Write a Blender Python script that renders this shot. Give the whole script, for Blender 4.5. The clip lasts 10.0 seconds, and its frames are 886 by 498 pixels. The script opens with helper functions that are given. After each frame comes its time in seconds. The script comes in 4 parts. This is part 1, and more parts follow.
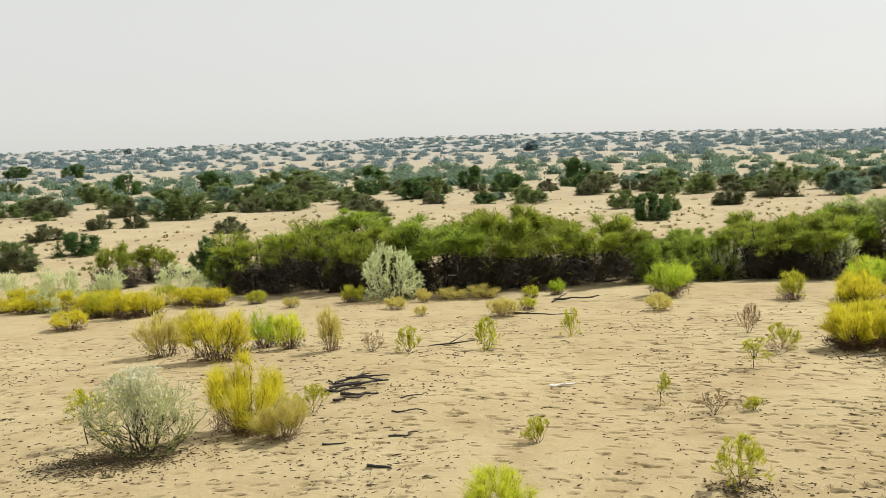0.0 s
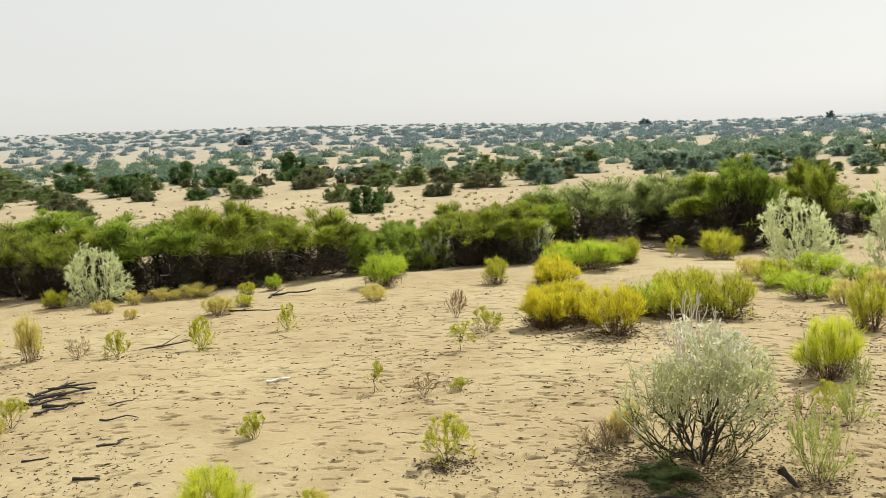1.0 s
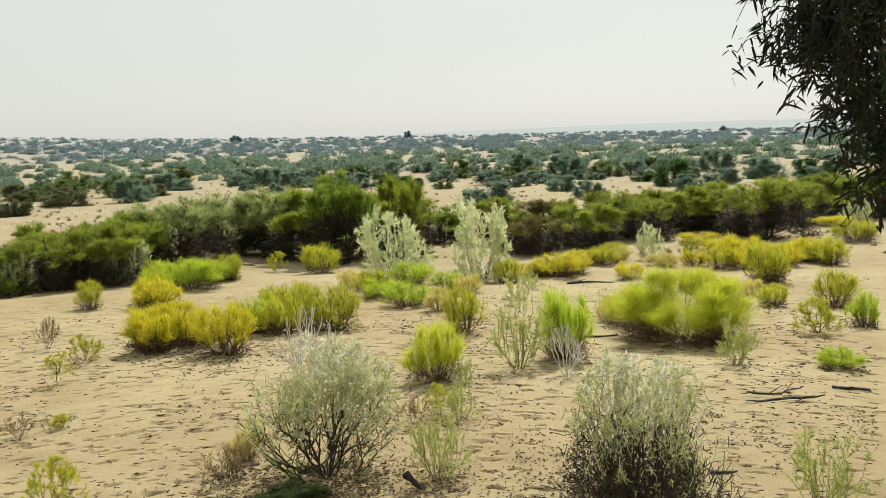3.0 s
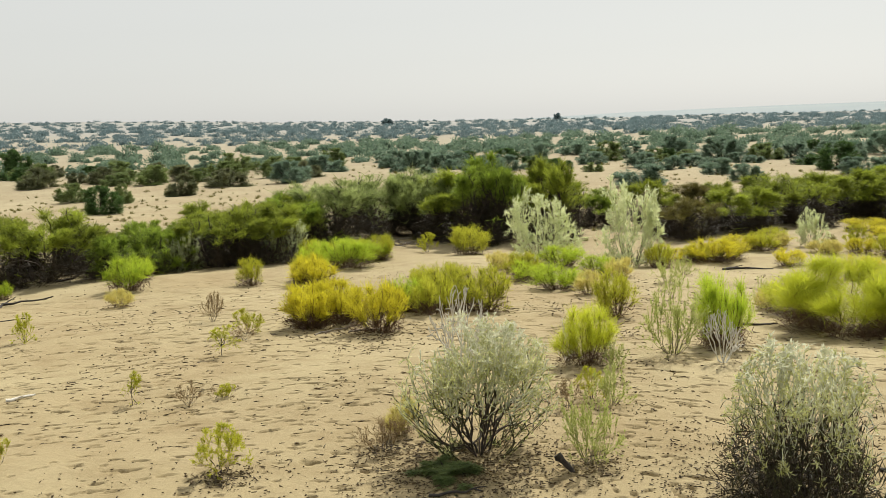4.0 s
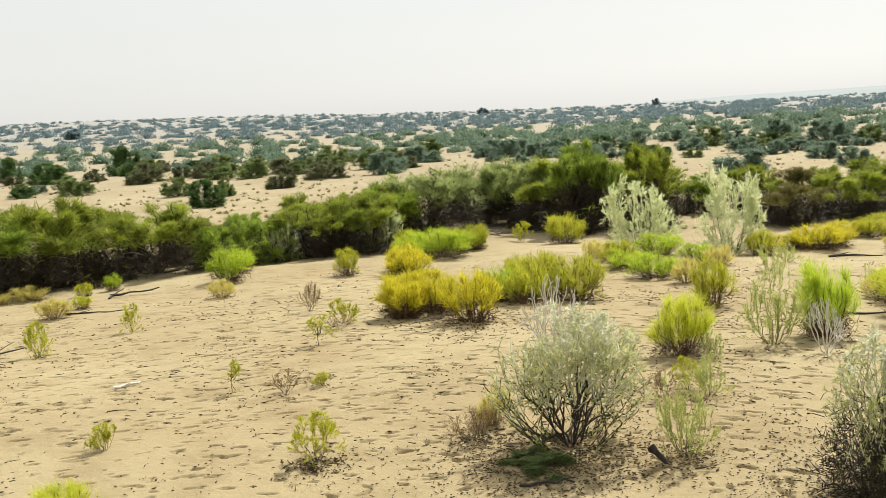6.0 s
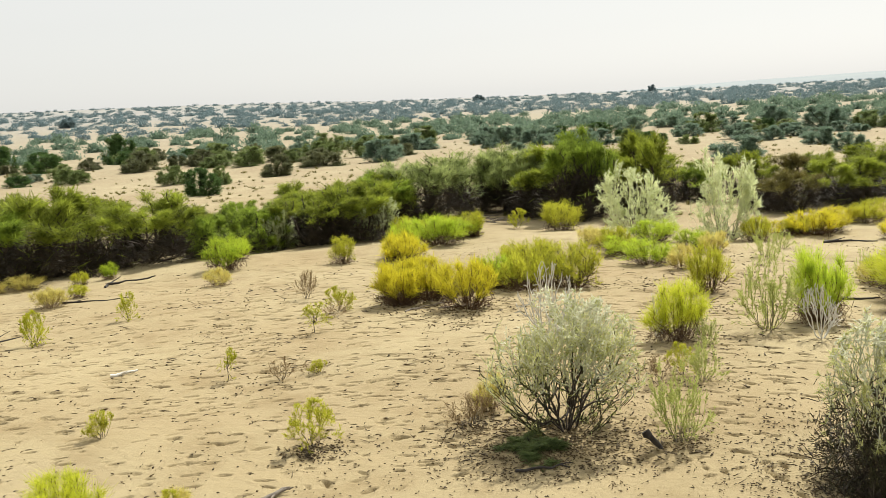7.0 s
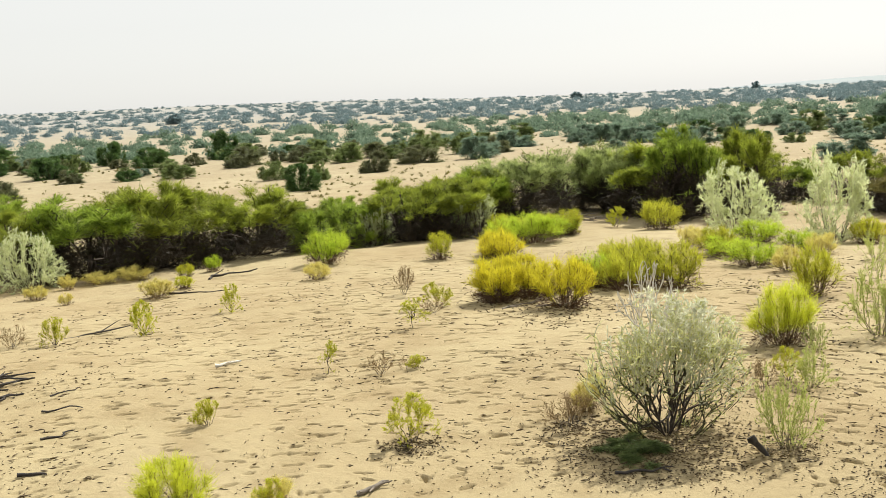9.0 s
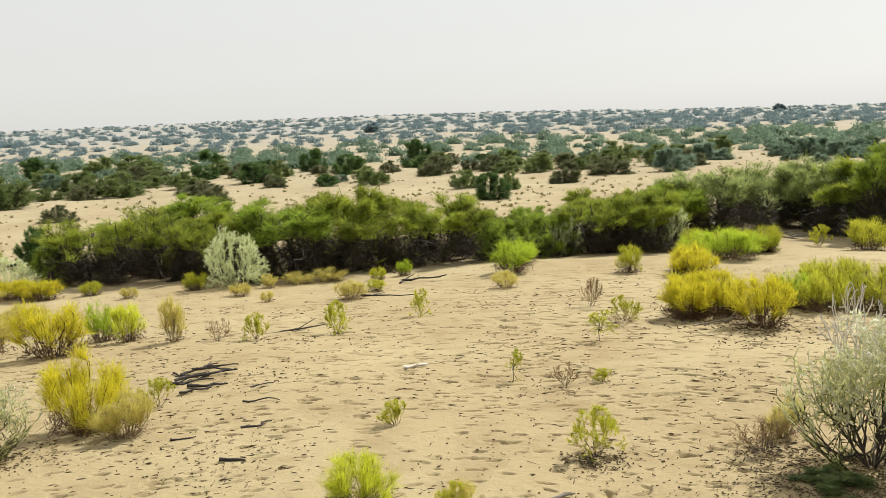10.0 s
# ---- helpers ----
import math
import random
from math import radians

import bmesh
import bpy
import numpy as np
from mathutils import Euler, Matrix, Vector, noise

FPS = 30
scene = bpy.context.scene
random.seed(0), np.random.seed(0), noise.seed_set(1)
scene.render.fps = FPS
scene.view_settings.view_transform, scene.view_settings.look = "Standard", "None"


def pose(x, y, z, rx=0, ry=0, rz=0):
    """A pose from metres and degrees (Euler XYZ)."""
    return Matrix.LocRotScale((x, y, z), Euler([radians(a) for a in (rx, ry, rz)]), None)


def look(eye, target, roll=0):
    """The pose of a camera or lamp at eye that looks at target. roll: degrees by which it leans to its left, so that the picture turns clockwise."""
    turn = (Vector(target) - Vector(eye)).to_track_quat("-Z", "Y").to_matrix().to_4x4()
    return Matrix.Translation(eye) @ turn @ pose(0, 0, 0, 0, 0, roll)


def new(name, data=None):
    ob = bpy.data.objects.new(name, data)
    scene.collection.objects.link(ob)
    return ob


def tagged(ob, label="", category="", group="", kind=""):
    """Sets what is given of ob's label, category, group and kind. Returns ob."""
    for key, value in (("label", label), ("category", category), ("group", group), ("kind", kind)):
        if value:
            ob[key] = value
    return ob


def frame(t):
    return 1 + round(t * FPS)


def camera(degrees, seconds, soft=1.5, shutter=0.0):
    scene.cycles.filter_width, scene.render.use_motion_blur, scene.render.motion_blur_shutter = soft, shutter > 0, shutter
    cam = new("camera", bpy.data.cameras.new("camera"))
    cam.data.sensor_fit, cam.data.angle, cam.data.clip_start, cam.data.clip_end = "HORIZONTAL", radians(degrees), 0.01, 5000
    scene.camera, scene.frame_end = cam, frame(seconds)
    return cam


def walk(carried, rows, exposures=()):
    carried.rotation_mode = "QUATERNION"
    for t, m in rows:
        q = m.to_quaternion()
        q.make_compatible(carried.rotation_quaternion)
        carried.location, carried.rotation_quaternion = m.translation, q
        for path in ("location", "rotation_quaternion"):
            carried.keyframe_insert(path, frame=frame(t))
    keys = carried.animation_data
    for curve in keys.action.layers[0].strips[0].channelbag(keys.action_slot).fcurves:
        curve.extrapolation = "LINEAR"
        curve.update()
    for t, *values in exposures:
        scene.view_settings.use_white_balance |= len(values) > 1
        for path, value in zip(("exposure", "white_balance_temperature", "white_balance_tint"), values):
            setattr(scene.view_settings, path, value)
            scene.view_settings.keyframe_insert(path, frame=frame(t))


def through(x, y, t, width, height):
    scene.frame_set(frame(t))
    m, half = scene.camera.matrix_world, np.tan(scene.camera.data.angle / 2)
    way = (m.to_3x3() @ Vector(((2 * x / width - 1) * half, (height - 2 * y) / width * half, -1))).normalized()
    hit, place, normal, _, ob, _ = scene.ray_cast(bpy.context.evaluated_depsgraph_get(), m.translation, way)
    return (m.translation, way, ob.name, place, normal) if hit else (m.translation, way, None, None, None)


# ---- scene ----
cam = camera(48.71, 10.0, 0.7)
PATH = [
    (0.0, look((-0.001, -0.057, 1.597), (0.3062, 9.8835, 0.5549), -2.407)),
    (0.2, look((0.002, -0.081, 1.592), (0.9445, 9.8203, 0.5507), -3.894)),
    (0.3, look((0.006, -0.095, 1.598), (1.1677, 9.7738, 0.4778), -4.745)),
    (0.5, look((0.028, -0.124, 1.593), (1.8824, 9.6330, 0.4288), -4.306)),
    (0.7, look((0.031, -0.160, 1.601), (2.5861, 9.4064, 0.2007), -3.378)),
    (1.0, look((0.039, -0.142, 1.607), (3.1370, 9.2870, 0.3822), -2.592)),
    (1.2, look((0.039, -0.104, 1.621), (3.5210, 9.2326, 0.7852), -3.083)),
    (1.5, look((0.059, -0.042, 1.590), (4.5888, 8.8207, 0.6213), -0.957)),
    (1.7, look((0.063, -0.014, 1.570), (5.1884, 8.4967, 0.4297), -0.565)),
    (2.0, look((0.030, -0.005, 1.602), (5.7549, 8.0918, 0.3107), -2.921)),
    (2.1, look((0.040, 0.002, 1.601), (6.0965, 7.8587, 0.3412), -2.910)),
    (2.2, look((0.028, 0.007, 1.598), (6.3393, 7.6603, 0.3361), -2.569)),
    (2.7, look((0.009, 0.018, 1.595), (6.6507, 7.3941, 0.3763), -1.900)),
    (3.3, look((-0.010, 0.029, 1.592), (6.5257, 7.5045, 0.4033), -1.245)),
    (3.5, look((-0.008, 0.030, 1.590), (6.3403, 7.6617, 0.3817), -1.474)),
    (3.8, look((-0.032, 0.027, 1.593), (5.8220, 8.0351, 0.3264), -1.611)),
    (4.0, look((-0.031, 0.047, 1.588), (5.3786, 8.3503, 0.2505), -1.972)),
    (4.2, look((-0.018, 0.065, 1.578), (5.1513, 8.5291, 0.2999), -1.754)),
    (4.5, look((-0.021, 0.051, 1.581), (4.8579, 8.6875, 0.3158), -2.588)),
    (4.7, look((-0.010, 0.061, 1.575), (4.9349, 8.6526, 0.2549), -2.221)),
    (5.0, look((-0.022, 0.034, 1.577), (4.7867, 8.6841, 0.1425), -1.749)),
    (5.2, look((-0.027, 0.031, 1.575), (4.6989, 8.7013, -0.0052), -1.448)),
    (5.5, look((-0.012, 0.030, 1.583), (4.5021, 8.8320, 0.1147), -2.222)),
    (5.7, look((0.001, 0.033, 1.588), (4.5284, 8.8418, 0.2051), -2.864)),
    (6.8, look((-0.001, 0.023, 1.584), (4.5572, 8.8015, 0.1156), -3.491)),
    (7.0, look((0.002, 0.021, 1.587), (4.5675, 8.7854, 0.0570), -3.454)),
    (7.5, look((0.007, 0.017, 1.586), (4.5126, 8.8267, 0.1411), -3.812)),
    (8.0, look((0.002, 0.018, 1.589), (4.3902, 8.8809, 0.1117), -4.078)),
    (8.2, look((-0.009, 0.020, 1.583), (4.2316, 8.9430, 0.0362), -4.307)),
    (8.5, look((-0.010, 0.024, 1.584), (3.9960, 9.0408, -0.0405), -4.091)),
    (8.7, look((-0.009, 0.040, 1.581), (4.0564, 9.0272, -0.0621), -3.632)),
    (9.0, look((-0.023, 0.040, 1.588), (3.6673, 9.2121, 0.0858), -3.435)),
    (9.2, look((-0.023, 0.044, 1.582), (3.2885, 9.3814, 0.2260), -3.615)),
    (9.5, look((-0.031, 0.040, 1.582), (2.6574, 9.5774, 0.2368), -3.465)),
    (9.7, look((-0.040, 0.043, 1.588), (2.2445, 9.6896, 0.2771), -2.742)),
    (10.0, look((-0.038, 0.047, 1.582), (1.8421, 9.7824, 0.2870), -2.926)),
]
EXPOSURE = [(0.0, 0.26, 6500, 8.2), (0.5, 0.19, 6500, 8.2), (1.0, 0.31, 6500, 8.2), (1.5, -0.07, 6500, 8.2), (2.0, 0.27, 6500, 7.5), (2.7, 0.2, 6500, 6), (3.5, 0.11, 6500, 4.8), (4.0, 0.13, 6500, 7), (4.5, 0.25, 6500, 8.2), (5.0, 0.22, 6500, 8.2), (5.5, 0.38, 6500, 8.2), (7.0, 0.36, 6500, 8.2), (8.5, 0.38, 6500, 8.2), (9.0, 0.45, 6500, 8.2), (9.5, 0.25, 6500, 8.2), (10.0, 0.32, 6500, 8.2)]
walk(cam, PATH, EXPOSURE)

# ---- light ----
SUN_AZIMUTH, SUN_HEIGHT = radians(58), radians(47)
world = bpy.data.worlds.new("sky")
scene.world = world
world.use_nodes = True
wt = world.node_tree
sky = wt.nodes.new("ShaderNodeTexSky")
sky.sky_type, sky.sun_disc = "NISHITA", False
sky.sun_elevation, sky.sun_rotation = SUN_HEIGHT, SUN_AZIMUTH
sky.air_density, sky.dust_density, sky.ozone_density, sky.altitude = 1.0, 1.5, 1.0, 100
pale = wt.nodes.new("ShaderNodeHueSaturation")
pale.inputs["Saturation"].default_value = 0.3
wt.links.new(sky.outputs["Color"], pale.inputs["Color"])
haze = wt.nodes.new("ShaderNodeMix")
haze.data_type = "RGBA"
haze.inputs["Factor"].default_value = 0.72
haze.inputs[7].default_value = (7.4, 7.3, 7.05, 1)
wt.links.new(pale.outputs["Color"], haze.inputs[6])
wt.links.new(haze.outputs[2], wt.nodes["Background"].inputs["Color"])
wt.nodes["Background"].inputs["Strength"].default_value = 0.094
sun_data = bpy.data.lights.new("sun", "SUN")
sun_data.energy, sun_data.angle, sun_data.color = 4.6, radians(1.2), (1.0, 0.95, 0.86)
sun = new("sun", sun_data)
way = Vector((math.sin(SUN_AZIMUTH) * math.cos(SUN_HEIGHT), math.cos(SUN_AZIMUTH) * math.cos(SUN_HEIGHT), math.sin(SUN_HEIGHT)))
sun.matrix_world = look(way * 60, (0, 0, 0))


# ---- materials ----
def material(name):
    m = bpy.data.materials.new(name)
    m.use_nodes = True
    return m, m.node_tree.nodes, m.node_tree.links, m.node_tree.nodes["Principled BSDF"]


def ramp(nodes, stops):
    r = nodes.new("ShaderNodeValToRGB")
    while len(r.color_ramp.elements) < len(stops):
        r.color_ramp.elements.new(0.5)
    for e, (at, colour) in zip(r.color_ramp.elements, stops):
        e.position, e.color = at, (*colour, 1)
    return r


def noise_at(nodes, links, source, scale, detail=4, rough=0.55):
    n = nodes.new("ShaderNodeTexNoise")
    n.inputs["Scale"].default_value, n.inputs["Detail"].default_value, n.inputs["Roughness"].default_value = scale, detail, rough
    links.new(source, n.inputs["Vector"])
    return n


def sand_material():
    m, nodes, links, bsdf = material("sand")
    where = nodes.new("ShaderNodeNewGeometry").outputs["Position"]
    big = noise_at(nodes, links, where, 0.35, 5)
    mid = noise_at(nodes, links, where, 3.0, 6, 0.6)
    fine = noise_at(nodes, links, where, 220.0, 3, 0.7)
    base = ramp(nodes, [(0.3, (0.345, 0.268, 0.147)), (0.55, (0.388, 0.318, 0.182)), (0.75, (0.44, 0.368, 0.217))])
    links.new(big.outputs["Fac"], base.inputs["Fac"])
    spots = ramp(nodes, [(0.32, (0.84, 0.81, 0.77)), (0.52, (1, 1, 1)), (0.8, (1.05, 1.04, 1.03))])
    links.new(mid.outputs["Fac"], spots.inputs["Fac"])
    grain = ramp(nodes, [(0.3, (0.78, 0.77, 0.75)), (0.55, (1, 1, 1))])
    links.new(fine.outputs["Fac"], grain.inputs["Fac"])
    one = nodes.new("ShaderNodeMix")
    one.data_type, one.blend_type = "RGBA", "MULTIPLY"
    one.inputs["Factor"].default_value = 1.0
    links.new(base.outputs["Color"], one.inputs[6])
    links.new(spots.outputs["Color"], one.inputs[7])
    two = nodes.new("ShaderNodeMix")
    two.data_type, two.blend_type = "RGBA", "MULTIPLY"
    two.inputs["Factor"].default_value = 1.0
    links.new(one.outputs[2], two.inputs[6])
    links.new(grain.outputs["Color"], two.inputs[7])
    # distance haze painted into the sand: it greys away from the origin
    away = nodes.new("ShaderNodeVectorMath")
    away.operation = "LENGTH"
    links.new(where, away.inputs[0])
    haze_span = nodes.new("ShaderNodeMapRange")
    haze_span.inputs["From Min"].default_value, haze_span.inputs["From Max"].default_value = 10.0, 250.0
    links.new(away.outputs["Value"], haze_span.inputs["Value"])
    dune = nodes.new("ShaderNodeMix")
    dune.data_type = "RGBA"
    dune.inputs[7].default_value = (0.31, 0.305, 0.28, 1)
    links.new(haze_span.outputs["Result"], dune.inputs["Factor"])
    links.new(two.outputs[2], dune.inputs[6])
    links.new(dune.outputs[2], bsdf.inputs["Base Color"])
    bsdf.inputs["Roughness"].default_value = 0.95
    bsdf.inputs["Specular IOR Level"].default_value = 0.15
    lumps = noise_at(nodes, links, where, 14.0, 7, 0.68)
    bump = nodes.new("ShaderNodeBump")
    bump.inputs["Strength"].default_value, bump.inputs["Distance"].default_value = 0.55, 0.03
    links.new(lumps.outputs["Fac"], bump.inputs["Height"])
    small = nodes.new("ShaderNodeBump")
    small.inputs["Strength"].default_value, small.inputs["Distance"].default_value = 0.4, 0.004
    links.new(fine.outputs["Fac"], small.inputs["Height"])
    links.new(bump.outputs["Normal"], small.inputs["Normal"])
    links.new(small.outputs["Normal"], bsdf.inputs["Normal"])
    return m


def leaf_material(name, dark, light, through=0.35, rough=0.6):
    """Thin leaves and blades: part of the light goes through them. Colour varies from blade to blade and plant to plant."""
    m, nodes, links, bsdf = material(name)
    island = nodes.new("ShaderNodeNewGeometry").outputs["Random Per Island"]
    who = nodes.new("ShaderNodeObjectInfo").outputs["Random"]
    mixed = nodes.new("ShaderNodeMath")
    mixed.operation = "MULTIPLY_ADD"
    mixed.inputs[1].default_value = 0.42
    links.new(island, mixed.inputs[0])
    clump = noise_at(nodes, links, nodes.new("ShaderNodeTexCoord").outputs["Object"], 6.5, 2, 0.5)
    tuft = nodes.new("ShaderNodeMapRange")
    tuft.inputs["From Min"].default_value, tuft.inputs["From Max"].default_value, tuft.inputs["To Max"].default_value = 0.34, 0.66, 0.33
    links.new(clump.outputs["Fac"], tuft.inputs["Value"])
    part_ = nodes.new("ShaderNodeMath")
    part_.operation = "MULTIPLY_ADD"
    part_.inputs[1].default_value = 0.25
    links.new(who, part_.inputs[0])
    links.new(tuft.outputs["Result"], part_.inputs[2])
    links.new(part_.outputs[0], mixed.inputs[2])
    colour = ramp(nodes, [(0.05, dark), (0.95, light)])
    links.new(mixed.outputs[0], colour.inputs["Fac"])
    links.new(colour.outputs["Color"], bsdf.inputs["Base Color"])
    bsdf.inputs["Roughness"].default_value = rough
    bsdf.inputs["Specular IOR Level"].default_value = 0.25
    glow = nodes.new("ShaderNodeBsdfTranslucent")
    links.new(colour.outputs["Color"], glow.inputs["Color"])
    both = nodes.new("ShaderNodeMixShader")
    both.inputs[0].default_value = through
    links.new(bsdf.outputs[0], both.inputs[1])
    links.new(glow.outputs[0], both.inputs[2])
    links.new(both.outputs[0], nodes["Material Output"].inputs["Surface"])
    return m


def wood_material(name, dark, light, scale=30.0):
    m, nodes, links, bsdf = material(name)
    co = nodes.new("ShaderNodeTexCoord").outputs["Object"]
    n = noise_at(nodes, links, co, scale, 6, 0.65)
    colour = ramp(nodes, [(0.3, dark), (0.7, light)])
    links.new(n.outputs["Fac"], colour.inputs["Fac"])
    links.new(colour.outputs["Color"], bsdf.inputs["Base Color"])
    bsdf.inputs["Roughness"].default_value = 0.85
    bump = nodes.new("ShaderNodeBump")
    bump.inputs["Strength"].default_value, bump.inputs["Distance"].default_value = 0.6, 0.006
    links.new(n.outputs["Fac"], bump.inputs["Height"])
    links.new(bump.outputs["Normal"], bsdf.inputs["Normal"])
    return m


SAND = sand_material()
LEAF = {
    "yellow": leaf_material("yellow_grass", (0.37, 0.33, 0.02), (0.84, 0.76, 0.055), 0.58),
    "straw": leaf_material("straw_grass", (0.42, 0.36, 0.08), (0.82, 0.74, 0.24), 0.55),
    "green": leaf_material("green_grass", (0.20, 0.30, 0.02), (0.65, 0.76, 0.07), 0.6),
    "olive": leaf_material("olive_grass", (0.25, 0.26, 0.02), (0.68, 0.68, 0.07), 0.58),
    "dry": leaf_material("dry_grass", (0.20, 0.13, 0.06), (0.38, 0.28, 0.14), 0.3),
    # thatch and foot: maroon-brown stems, with shade under the blades painted in
    "thatch": leaf_material("maroon_thatch", (0.035, 0.02, 0.013), (0.17, 0.10, 0.055), 0.2),
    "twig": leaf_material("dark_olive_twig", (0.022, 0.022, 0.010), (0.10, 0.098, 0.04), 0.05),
    "foot": leaf_material("withered_shaded_foot", (0.035, 0.02, 0.013), (0.19, 0.115, 0.05), 0.2),
    "greygreen": leaf_material("grey_green_leaf", (0.30, 0.34, 0.08), (0.66, 0.70, 0.24), 0.5),
    "silver": leaf_material("silver_leaf", (0.52, 0.53, 0.36), (0.91, 0.91, 0.74), 0.5),
    # hedge, fresh, pewter: wide dark-to-light range paints in highlights and shadows
    "hedge": leaf_material("shrub_twig_green", (0.022, 0.032, 0.006), (0.50, 0.58, 0.07), 0.52),
    "fresh": leaf_material("shrub_twig_fresh", (0.026, 0.05, 0.008), (0.46, 0.60, 0.075), 0.52),
    "plain": leaf_material("plain_shrub_leaf", (0.065, 0.10, 0.03), (0.30, 0.37, 0.13), 0.45),
    # middle: green leaf greyed and lightened to paint in haze
    "middle": leaf_material("hazed_green_leaf", (0.085, 0.145, 0.10), (0.29, 0.39, 0.27), 0.42),
    "pewter": leaf_material("silvery_shrub_leaf", (0.06, 0.09, 0.02), (0.58, 0.66, 0.24), 0.52),
    "frosted": leaf_material("pale_frosted_leaf", (0.36, 0.41, 0.15), (0.90, 0.94, 0.60), 0.55),
    "sage": leaf_material("sage_leaf", (0.28, 0.30, 0.06), (0.86, 0.86, 0.44), 0.52),
    "lime": leaf_material("lime_grass", (0.36, 0.40, 0.03), (0.82, 0.85, 0.08), 0.6),
    "russet": leaf_material("shrub_twig_russet", (0.05, 0.045, 0.015), (0.28, 0.25, 0.07), 0.4),
    "dark": leaf_material("dark_shrub_leaf", (0.028, 0.066, 0.02), (0.15, 0.25, 0.07), 0.4),
    "brown": leaf_material("brown_shrub_leaf", (0.06, 0.07, 0.035), (0.25, 0.265, 0.125), 0.4),
    # far: blue-grey distance haze is mixed into this leaf colour
    "far": leaf_material("hazed_far_leaf", (0.125, 0.19, 0.20), (0.25, 0.33, 0.345), 0.32),
    # near-black twig colour paints the deep shade inside shrubs
    "shade_twig": leaf_material("shaded_heart_twig", (0.018, 0.013, 0.008), (0.06, 0.045, 0.026), 0.05),
    # gum: backlit silhouette put into a near-black leaf colour
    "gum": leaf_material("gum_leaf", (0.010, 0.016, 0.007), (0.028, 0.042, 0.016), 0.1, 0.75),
}
WOOD = {
    "stem": wood_material("shrub_stem", (0.022, 0.016, 0.011), (0.075, 0.055, 0.038)),
    "pale_stem": wood_material("pale_stem", (0.14, 0.11, 0.07), (0.30, 0.25, 0.17)),
    "dead": wood_material("bleached_dead_wood", (0.5, 0.47, 0.40), (0.80, 0.77, 0.70)),
    "charred": wood_material("dark_weathered_wood", (0.012, 0.010, 0.009), (0.06, 0.05, 0.042)),
    "limb": wood_material("thicket_limb", (0.018, 0.012, 0.009), (0.085, 0.06, 0.042)),
    "litter": wood_material("leaf_litter", (0.028, 0.018, 0.008), (0.17, 0.115, 0.045), 9.0),
    "grey": wood_material("grey_weathered_wood", (0.09, 0.075, 0.06), (0.26, 0.22, 0.17)),
    "bark": wood_material("gum_bark", (0.12, 0.10, 0.08), (0.33, 0.29, 0.24), 6.0),
}


# ---- mesh tools ----
def mesh_of(name, verts, faces, mat, smooth=False):
    """A mesh from arrays: verts (n, 3) and faces (m, 3 or 4)."""
    verts, faces = np.asarray(verts, np.float32), np.asarray(faces, np.int32)
    me = bpy.data.meshes.new(name)
    me.vertices.add(len(verts))
    me.vertices.foreach_set("co", verts.ravel())
    k = faces.shape[1]
    me.loops.add(faces.size)
    me.loops.foreach_set("vertex_index", faces.ravel())
    me.polygons.add(len(faces))
    me.polygons.foreach_set("loop_start", np.arange(0, faces.size, k, dtype=np.int32))
    me.update(calc_edges=True)
    me.materials.append(mat)
    if smooth:
        me.shade_smooth()
    return me


def unit(v):
    return v / np.maximum(np.linalg.norm(v, axis=-1, keepdims=True), 1e-9)


def blades_mesh(name, base, tip, width, mat, sag=0.0, rng=None):
    """Pointed blades from base to tip points, bowed down by sag."""
    n = len(base)
    mid = base * 0.45 + tip * 0.55
    mid[:, 2] += sag * np.linalg.norm(tip - base, axis=1)
    side = unit(np.cross(tip - base, unit(rng.normal(size=(n, 3)))))
    w = np.broadcast_to(np.asarray(width, float), (n,))[:, None] * 0.5
    v = np.stack([base - side * w * 0.7, base + side * w * 0.7, mid - side * w, mid + side * w, tip], 1).reshape(-1, 3)
    f = (np.array([[0, 1, 3], [0, 3, 2], [2, 3, 4]])[None] + 5 * np.arange(n)[:, None, None]).reshape(-1, 3)
    return mesh_of(name, v, f, mat)


def rods_mesh(name, a, b, ra, rb, mat):
    """Three-sided tapered rods from a to b."""
    n = len(a)
    d = unit(b - a)
    u = unit(np.cross(d, np.where(np.abs(d[:, 2:3]) > 0.9, [[1.0, 0, 0]], [[0, 0, 1.0]])))
    w = np.cross(d, u)
    ring = []
    for p, r in ((a, ra), (b, rb)):
        r = np.broadcast_to(np.asarray(r, float), (n,))[:, None]
        for k in range(3):
            g = 2 * math.pi * k / 3
            ring.append(p + r * (math.cos(g) * u + math.sin(g) * w))
    v = np.stack(ring, 1).reshape(-1, 3)
    f = (np.array([[0, 1, 4, 3], [1, 2, 5, 4], [2, 0, 3, 5]])[None] + 6 * np.arange(n)[:, None, None]).reshape(-1, 4)
    return mesh_of(name, v, f, mat, True)


